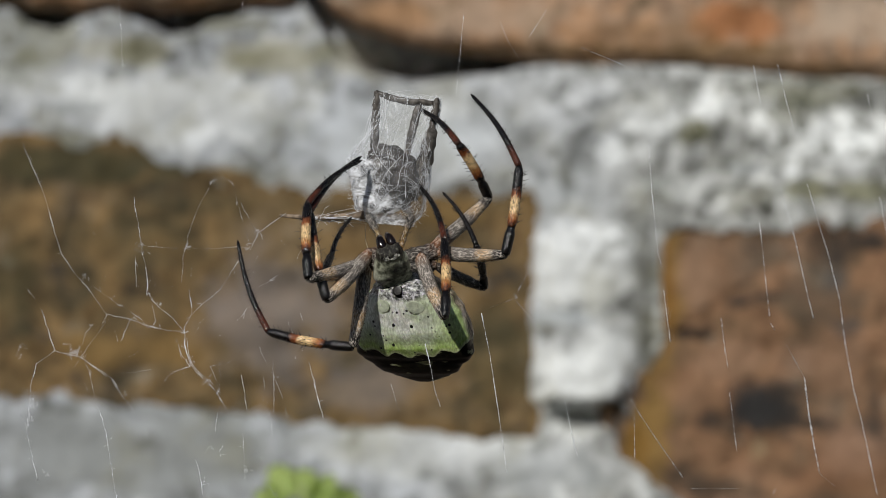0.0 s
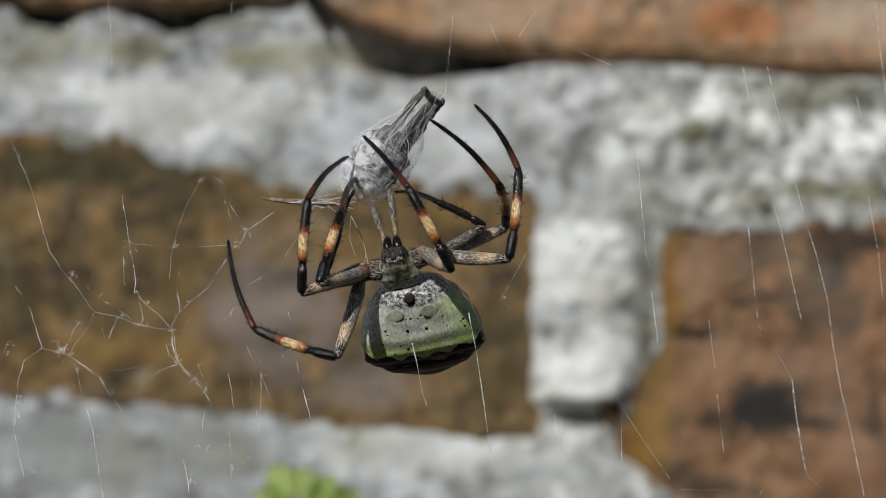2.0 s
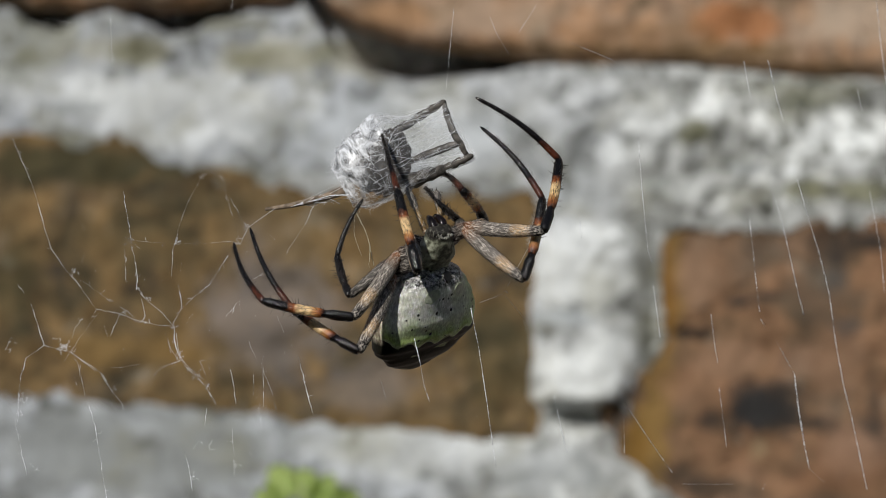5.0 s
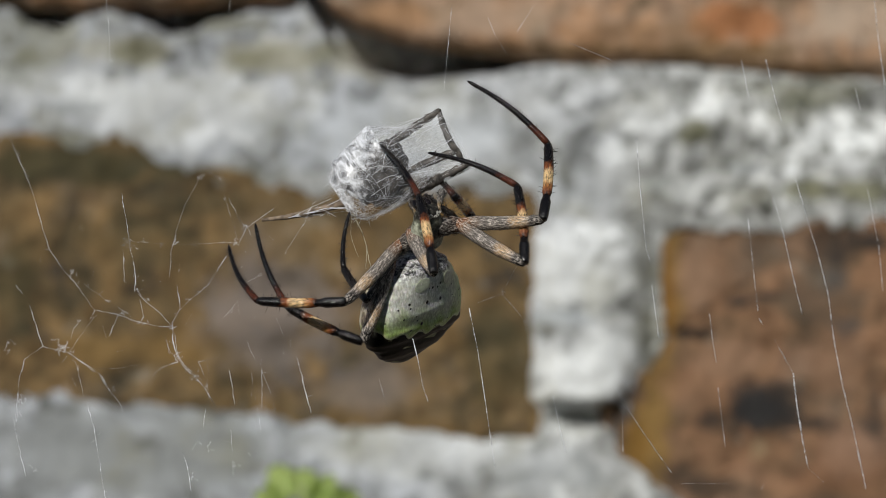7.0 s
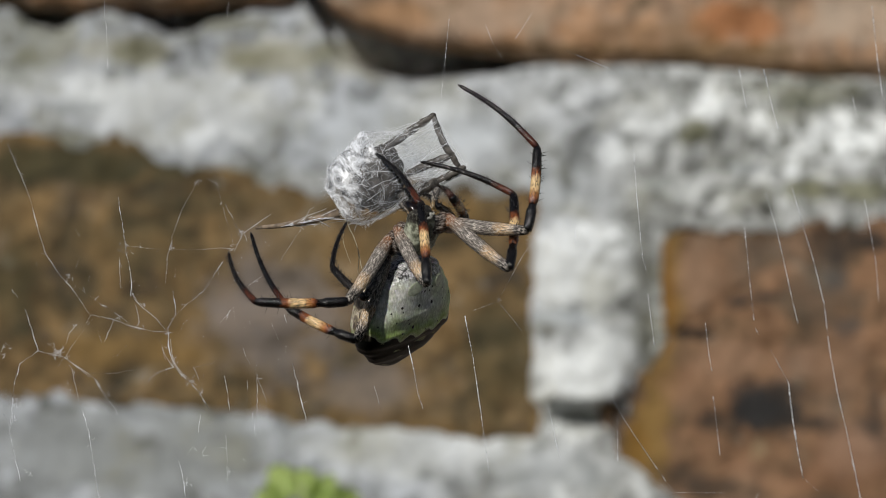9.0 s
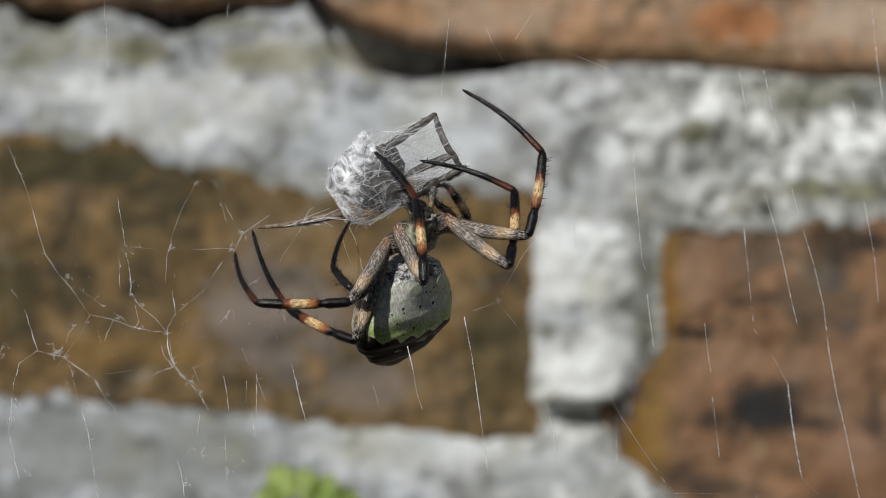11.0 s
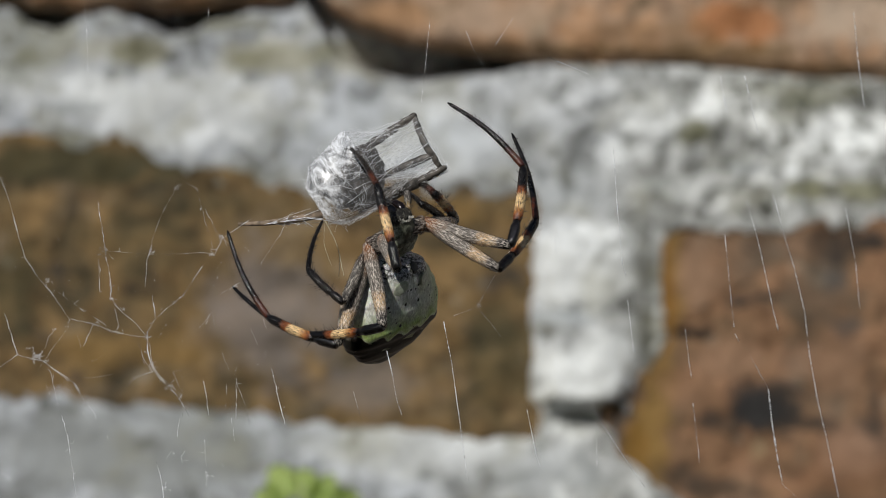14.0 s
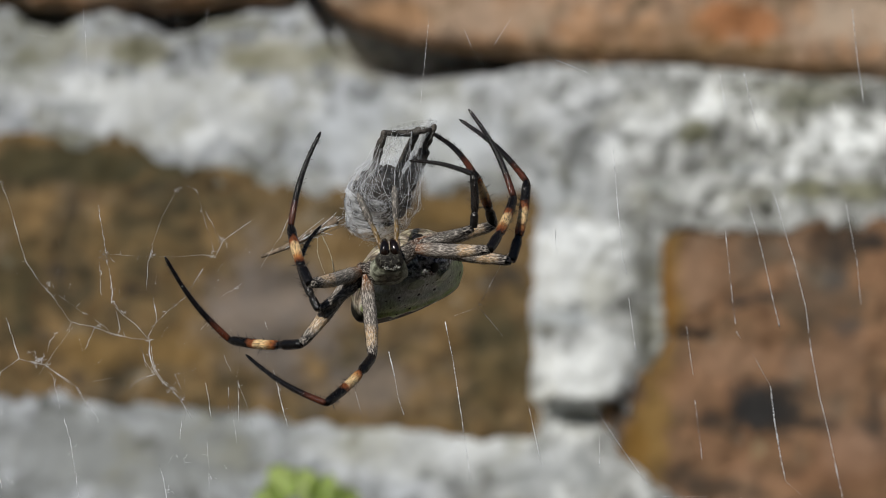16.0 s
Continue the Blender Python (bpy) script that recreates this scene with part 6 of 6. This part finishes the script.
    knee = [(0, -13.0, -3.5, -2.4), (0.5, -13.2, -3.1, -2.9), (1, -13.0, -3.8, -2.9), (1.5, -12.2, -3.9, -2.7), (2, -11.6, -3.0, -3.2), (2.5, -10.1, -2.9, -4.9), (3, -9.7, -3.2, -4.5), (3.5, -10.0, -2.8, -4.0), (4, -10.1, -2.5, -4.2), (6.5, -7.8, -2.0, -5.2), (8.5, -6.8, -2.6, -4.4), (13, -7.9, -2.4, -3.8), (13.3, -8.0, -1.8, -4.2), (13.5, -7.5, -2.3, -4.4), (14, -7.1, -2.5, -4.4), (14.5, -7.6, -3.3, -5.4), (15, -9.5, -2.2, -4.9), (15.5, -9.7, -0.3, -4.1), (16, -8.9, -2.9, -4.3)]
    ankle = [(0, -12.4, 1.3, -0.1), (0.5, -12.5, 1.4, 0.1), (1, -11.9, -3.8, 2.4), (1.5, -11.3, -3.9, 3.0), (2, -9.6, -3.0, 3.4), (2.5, -10.4, -0.6, -0.1), (3, -10.1, -1.0, 0.4), (3.5, -10.6, 0.1, 0.5), (4, -11.2, 0.5, 0.1), (6.5, -9.8, 1.8, -1.9), (8.5, -10.1, 0.3, -1.3), (13, -10.2, 1.6, -1.1), (13.3, -11.0, 1.6, -1.1), (13.5, -10.7, 0.8, -1.3), (14, -10.6, 0.1, -1.2), (14.5, -10.4, -1.1, -1.3), (15, -11.8, 0.8, -1.1), (15.5, -11.4, 2.7, 0.2), (16, -10.8, -0.5, 0.2)]
    tip = [(0, -10.5, 6.2, 3.6), (0.5, -10.1, 6.0, 3.7), (1, -9.4, 0.3, 6.6), (1.5, -9.0, 0.7, 6.9), (2, -8.4, 2.3, 6.8), (2.5, -7.3, 0.9, 5.3), (3, -7.2, 1.8, 5.3), (3.5, -7.3, 1.6, 5.8), (4, -7.5, 1.8, 5.2), (6.5, -9.3, 4.7, 3.8), (8.5, -8.8, 4.6, 3.2), (13, -8.4, 5.7, 3.4), (13.3, -8.5, 5.6, 3.2), (13.5, -9.2, 4.3, 3.8), (14, -9.2, 4.0, 3.7), (14.5, -9.1, 2.8, 3.6), (15, -9.8, 2.8, 4.7), (15.5, -10.7, 7.7, 4.0), (16, -8.7, 4.2, 4.0)]
    key_leg(leg, head, hip, knee, ankle, tip)
    leg = LEGS["right_front"]
    hip = [(0, -3.8, 0.0, 0.2), (0.5, -3.7, 0.0, -0.3), (1, -4.9, 0.0, -0.7), (1.5, -3.2, 0.0, -0.3), (2, -2.1, 0.0, 0.3), (2.5, 0.3, 0.0, 0.6), (3, 1.0, 0.0, 0.8), (3.5, 1.2, 0.0, 0.6), (4, 1.7, 0.0, 1.7), (6.5, 1.3, 0.0, 2.4), (8.5, 1.2, 0.0, 3.8), (13, 0.9, 0.0, 3.8), (13.3, 1.1, 0.0, 3.4), (13.5, 1.1, 0.0, 3.9), (14, 0.9, 0.0, 3.7), (14.5, 1.5, 0.0, 2.0), (15, 0.6, 0.0, 2.3), (15.5, 0.8, 0.0, 1.9), (16, 0.9, 0.0, 2.0)]
    knee = [(0, -1.3, -6.2, -6.2), (0.5, -1.2, -6.5, -6.5), (1, -3.3, -7.9, -5.3), (1.5, -1.2, -8.2, -4.2), (2, 0.9, -8.6, -1.6), (2.5, 5.8, -7.3, -0.8), (3, 7.6, -6.4, -0.3), (3.5, 9.3, -0.7, -3.9), (4, 7.3, -4.6, -4.1), (6.5, 8.1, -5.1, -1.4), (8.5, 7.3, -4.7, -1.4), (13, 7.0, -5.3, -0.8), (13.3, 6.7, -5.6, -1.4), (13.5, 7.5, -4.8, -0.7), (14, 8.1, -3.3, -1.1), (14.5, 10.1, -2.9, 0.3), (15, 8.0, -5.5, 1.4), (15.5, 9.5, -3.2, 3.0), (16, 10.0, -0.5, 0.5)]
    ankle = [(0, -1.3, -1.6, 1.3), (0.5, -1.6, -4.5, 2.1), (1, -4.6, -4.5, 2.7), (1.5, -3.8, -8.2, 4.2), (2, -3.2, -8.3, 6.2), (2.5, 2.3, -6.7, 7.2), (3, 3.7, -6.4, 7.8), (3.5, 10.1, 0.1, 4.9), (4, 10.6, -1.7, 3.7), (6.5, 7.2, -0.7, 6.3), (8.5, 7.7, 0.3, 5.9), (13, 7.8, -0.8, 6.8), (13.3, 6.6, -1.7, 6.6), (13.5, 7.5, -0.8, 7.3), (14, 11.9, 3.3, 3.7), (14.5, 12.4, 3.3, 6.3), (15, 10.7, -0.2, 8.0), (15.5, 11.7, 3.9, 8.0), (16, 11.6, 3.4, 8.4)]
    tip = [(0, -3.9, 6.9, 6.9), (0.5, -3.9, 4.3, 7.3), (1, -5.9, 2.3, 10.5), (1.5, -6.2, 0.6, 9.3), (2, -7.7, -0.5, 11.4), (2.5, -3.8, 0.3, 11.9), (3, -3.5, 0.2, 11.4), (3.5, 4.8, 3.1, 13.4), (4, 6.9, 2.0, 12.6), (6.5, -1.4, 4.2, 9.7), (8.5, -1.5, 4.1, 9.2), (13, -1.5, 3.1, 9.6), (13.3, -1.7, 3.2, 10.5), (13.5, -1.5, 2.9, 11.0), (14, 9.5, 8.5, 12.4), (14.5, 6.1, 3.8, 14.6), (15, 3.2, 5.1, 13.0), (15.5, 3.4, 4.9, 14.4), (16, 4.9, 8.5, 14.6)]
    key_leg(leg, head, hip, knee, ankle, tip)
    leg = LEGS["right_fore"]
    hip = [(0, -1.9, 0.0, 0.1), (0.5, -1.7, 0.0, -0.3), (1, -3.4, 0.0, -0.5), (1.5, -1.7, 0.0, -0.7), (2, -0.7, 0.0, -0.2), (2.5, 1.1, 0.0, -0.1), (3, 1.2, 0.0, -0.2), (3.5, 1.6, 0.0, 0.2), (4, 1.7, 0.0, 1.8), (6.5, 1.9, 0.0, 2.4), (8.5, 1.0, 0.0, 3.2), (13, 1.5, 0.0, 3.0), (13.3, 1.3, 0.0, 3.2), (13.5, 1.3, 0.0, 3.7), (14, 1.1, 0.0, 3.5), (14.5, 1.5, 0.0, 2.6), (15, 0.9, 0.0, 2.3), (15.5, 1.6, 0.0, 1.6), (16, 0.6, 0.0, 1.7)]
    knee = [(0, 4.6, -6.6, -0.1), (0.5, 4.5, -6.9, -0.5), (1, 3.0, -6.7, -0.9), (1.5, 4.6, -6.8, -0.7), (2, 6.6, -5.8, -0.6), (2.5, 9.1, -4.6, -0.8), (3, 10.4, 0.0, -1.6), (3.5, 10.6, -2.0, -1.1), (4, 9.2, -5.2, 0.1), (6.5, 9.8, -4.8, 2.9), (8.5, 9.0, -4.6, 2.5), (13, 8.9, -5.2, 1.1), (13.3, 8.3, -4.4, -1.0), (13.5, 8.8, -4.8, 1.1), (14, 9.2, -3.7, 1.2), (14.5, 10.2, -2.8, 1.3), (15, 9.1, -2.9, -1.1), (15.5, 10.6, -2.2, 0.8), (16, 7.8, -5.8, 1.6)]
    ankle = [(0, 6.0, -4.8, 8.5), (0.5, 5.6, -4.5, 8.0), (1, 4.5, -5.3, 7.7), (1.5, 5.8, -6.8, 8.1), (2, 7.5, -4.0, 8.0), (2.5, 9.7, -1.5, 7.5), (3, 10.8, 3.1, 6.7), (3.5, 11.4, 0.1, 7.6), (4, 11.3, -0.5, 7.3), (6.5, 10.5, 0.2, 10.2), (8.5, 10.0, -1.1, 10.6), (13, 10.9, -2.1, 9.2), (13.3, 10.9, -1.8, 7.1), (13.5, 10.6, -1.2, 9.0), (14, 10.6, 0.5, 9.0), (14.5, 11.3, 2.9, 8.1), (15, 10.9, -0.0, 7.2), (15.5, 11.8, 2.0, 8.6), (16, 10.3, 1.0, 6.8)]
    tip = [(0, 1.3, 0.8, 15.7), (0.5, 1.8, 2.2, 14.8), (1, 1.9, 2.0, 14.5), (1.5, 2.8, 0.3, 14.8), (2, 3.2, 2.6, 14.6), (2.5, 3.5, 4.0, 13.4), (3, 3.4, 6.8, 12.8), (3.5, 3.0, 0.9, 13.2), (4, 3.1, -0.5, 13.5), (6.5, 2.5, 1.6, 16.4), (8.5, 2.2, 1.3, 16.8), (13, 3.1, -0.3, 15.5), (13.3, 3.4, 0.5, 13.6), (13.5, 2.9, 1.4, 15.3), (14, 3.1, 3.3, 15.3), (14.5, 3.1, 2.9, 14.4), (15, 5.6, 1.9, 15.6), (15.5, 4.5, 4.8, 15.2), (16, 5.8, 4.0, 15.6)]
    key_leg(leg, head, hip, knee, ankle, tip)
    leg = LEGS["right_hind"]
    hip = [(0, -2.5, 0.0, 0.5), (0.5, -2.4, 0.0, -0.1), (1, -3.9, 0.0, -0.3), (1.5, -2.3, 0.0, -0.5), (2, -0.8, 0.0, -0.1), (2.5, 0.9, 0.0, -0.4), (3, 1.2, 0.0, -0.4), (3.5, 1.4, 0.0, -0.2), (4, 1.6, 0.0, 1.4), (6.5, 1.7, 0.0, 1.9), (8.5, 0.8, 0.0, 2.8), (13, 0.9, 0.0, 2.8), (13.3, 0.9, 0.0, 2.8), (13.5, 0.9, 0.0, 3.3), (14, 0.8, 0.0, 3.1), (14.5, 1.3, 0.0, 2.4), (15, 0.7, 0.0, 2.2), (15.5, 1.1, 0.0, 2.2), (16, 0.6, 0.0, 2.2)]
    knee = [(0, 3.1, 5.7, 5.5), (0.5, 3.8, 5.2, 4.7), (1, 5.3, 0.0, 2.4), (1.5, 6.0, 3.3, 2.5), (2, 6.4, 5.5, 2.5), (2.5, 8.6, 5.3, -2.3), (3, 6.4, 7.6, 1.5), (3.5, 6.3, 8.1, 0.1), (4, 4.8, 8.8, 2.6), (6.5, 3.1, 9.3, 2.6), (8.5, 3.0, 9.2, 3.3), (13, 3.7, 9.0, 3.3), (13.3, 4.9, 8.5, 1.7), (13.5, 3.9, 8.9, 3.5), (14, 3.9, 8.9, 3.7), (14.5, 4.8, 8.8, 2.8), (15, 5.8, 7.8, 3.3), (15.5, 6.2, 7.4, 5.0), (16, 8.4, 5.1, 4.0)]
    ankle = [(0, 0.1, 2.2, 10.8), (0.5, 0.9, 2.6, 10.5), (1, 3.5, -3.9, 8.0), (1.5, 3.7, 1.4, 8.8), (2, 5.6, -0.0, 6.7), (2.5, 8.2, 3.0, 4.3), (3, 4.4, 4.9, 7.7), (3.5, 5.4, 2.6, 4.4), (4, 2.5, 3.1, 6.0), (6.5, 0.9, 3.2, 5.3), (8.5, 1.6, 2.7, 5.6), (13, 2.0, 2.8, 6.2), (13.3, 2.7, 3.0, 5.6), (13.5, 1.8, 2.7, 5.9), (14, 1.7, 2.8, 6.4), (14.5, 2.3, 2.9, 5.7), (15, 3.2, 2.3, 6.8), (15.5, 2.6, 5.7, 10.8), (16, 6.3, 0.9, 9.2)]
    tip = [(0, -4.2, 9.6, 14.6), (0.5, -3.8, 9.9, 14.0), (1, -1.9, 1.6, 13.1), (1.5, -1.2, 7.7, 13.6), (2, -1.3, -0.0, 13.2), (2.5, 1.5, 3.0, 10.9), (3, 1.4, 13.0, 11.3), (3.5, 2.5, 9.2, 10.4), (4, -1.2, 11.3, 8.5), (6.5, -1.1, 12.1, 6.7), (8.5, -0.5, 11.7, 6.6), (13, -0.1, 11.8, 7.1), (13.3, -0.2, 11.7, 7.0), (13.5, -0.5, 11.6, 7.2), (14, -0.7, 11.8, 7.1), (14.5, -0.8, 11.6, 7.0), (15, -1.5, 10.4, 7.3), (15.5, -2.6, 13.3, 12.4), (16, 1.9, 8.1, 13.4)]
    key_leg(leg, head, hip, knee, ankle, tip)
    leg = LEGS["right_third"]
    hip = [(0, -2.1, 0.0, -1.2), (0.5, -2.1, 0.0, -1.3), (1, -3.7, 0.0, -1.1), (1.5, -1.9, 0.0, -1.1), (2, -0.7, 0.0, -0.3), (2.5, 0.9, 0.0, -0.6), (3, 1.1, 0.0, -0.4), (3.5, 1.4, 0.0, -0.5), (4, 1.6, 0.0, 1.3), (6.5, 1.6, 0.0, 1.8), (8.5, 0.7, 0.0, 2.6), (13, 0.7, 0.0, 2.7), (13.3, 0.8, 0.0, 2.7), (13.5, 0.8, 0.0, 3.1), (14, 0.7, 0.0, 2.9), (14.5, 1.2, 0.0, 2.2), (15, 0.5, 0.0, 2.1), (15.5, 0.9, 0.0, 2.0), (16, 0.4, 0.0, 1.9)]
    knee = [(0, 2.7, 3.3, -3.4), (0.5, 3.3, 2.0, -3.5), (1, 2.3, 0.0, -3.1), (1.5, 4.0, 1.3, -2.5), (2, 4.2, 2.5, 2.6), (2.5, 6.1, 2.0, 2.2), (3, 6.2, 2.6, 2.0), (3.5, 1.7, 5.9, 1.5), (4, 1.3, 6.1, 2.6), (6.5, 1.1, 6.1, 2.8), (8.5, 1.6, 6.0, 3.7), (13, 2.0, 6.0, 3.7), (13.3, 2.5, 5.9, 3.8), (13.5, 2.2, 5.9, 4.3), (14, 2.5, 5.9, 4.0), (14.5, 3.0, 5.9, 3.2), (15, 5.3, 3.7, 3.5), (15.5, 5.8, 3.0, 4.4), (16, 6.9, 0.0, 3.9)]
    ankle = [(0, 1.8, 0.3, 0.9), (0.5, 1.6, -1.0, 0.6), (1, 1.5, -3.8, 0.6), (1.5, 2.8, -2.9, 0.6), (2, -0.5, 1.9, 5.0), (2.5, 3.1, -0.5, 5.7), (3, 4.1, -0.7, 5.5), (3.5, -1.3, 3.0, 4.8), (4, -0.7, 1.5, 4.4), (6.5, -0.3, 1.1, 3.9), (8.5, 0.2, 1.0, 4.8), (13, 0.3, 1.2, 5.1), (13.3, 1.1, 1.0, 5.3), (13.5, 0.5, 1.1, 5.5), (14, 0.5, 1.1, 5.3), (14.5, 1.1, 1.8, 6.0), (15, 2.3, 1.3, 7.2), (15.5, 3.3, 0.9, 8.6), (16, 6.3, 0.0, 9.2)]
    tip = [(0, -1.5, 4.2, 6.1), (0.5, -1.2, 3.0, 5.9), (1, -2.3, -3.6, 6.6), (1.5, -2.1, -2.9, 6.6), (2, -4.7, 7.7, 6.0), (2.5, -2.0, 2.9, 9.5), (3, -0.3, 3.2, 9.6), (3.5, -5.2, 8.6, 7.2), (4, -2.2, 8.2, 6.8), (6.5, -2.0, 8.0, 5.3), (8.5, -1.2, 8.0, 5.9), (13, -1.3, 8.1, 6.2), (13.3, -0.9, 7.9, 6.3), (13.5, -1.5, 7.9, 6.5), (14, -1.7, 7.9, 6.5), (14.5, -1.7, 8.3, 7.2), (15, -1.1, 7.5, 8.8), (15.5, -0.6, 6.7, 10.3), (16, -0.1, 3.2, 10.4)]
    key_leg(leg, head, hip, knee, ankle, tip)


motions()
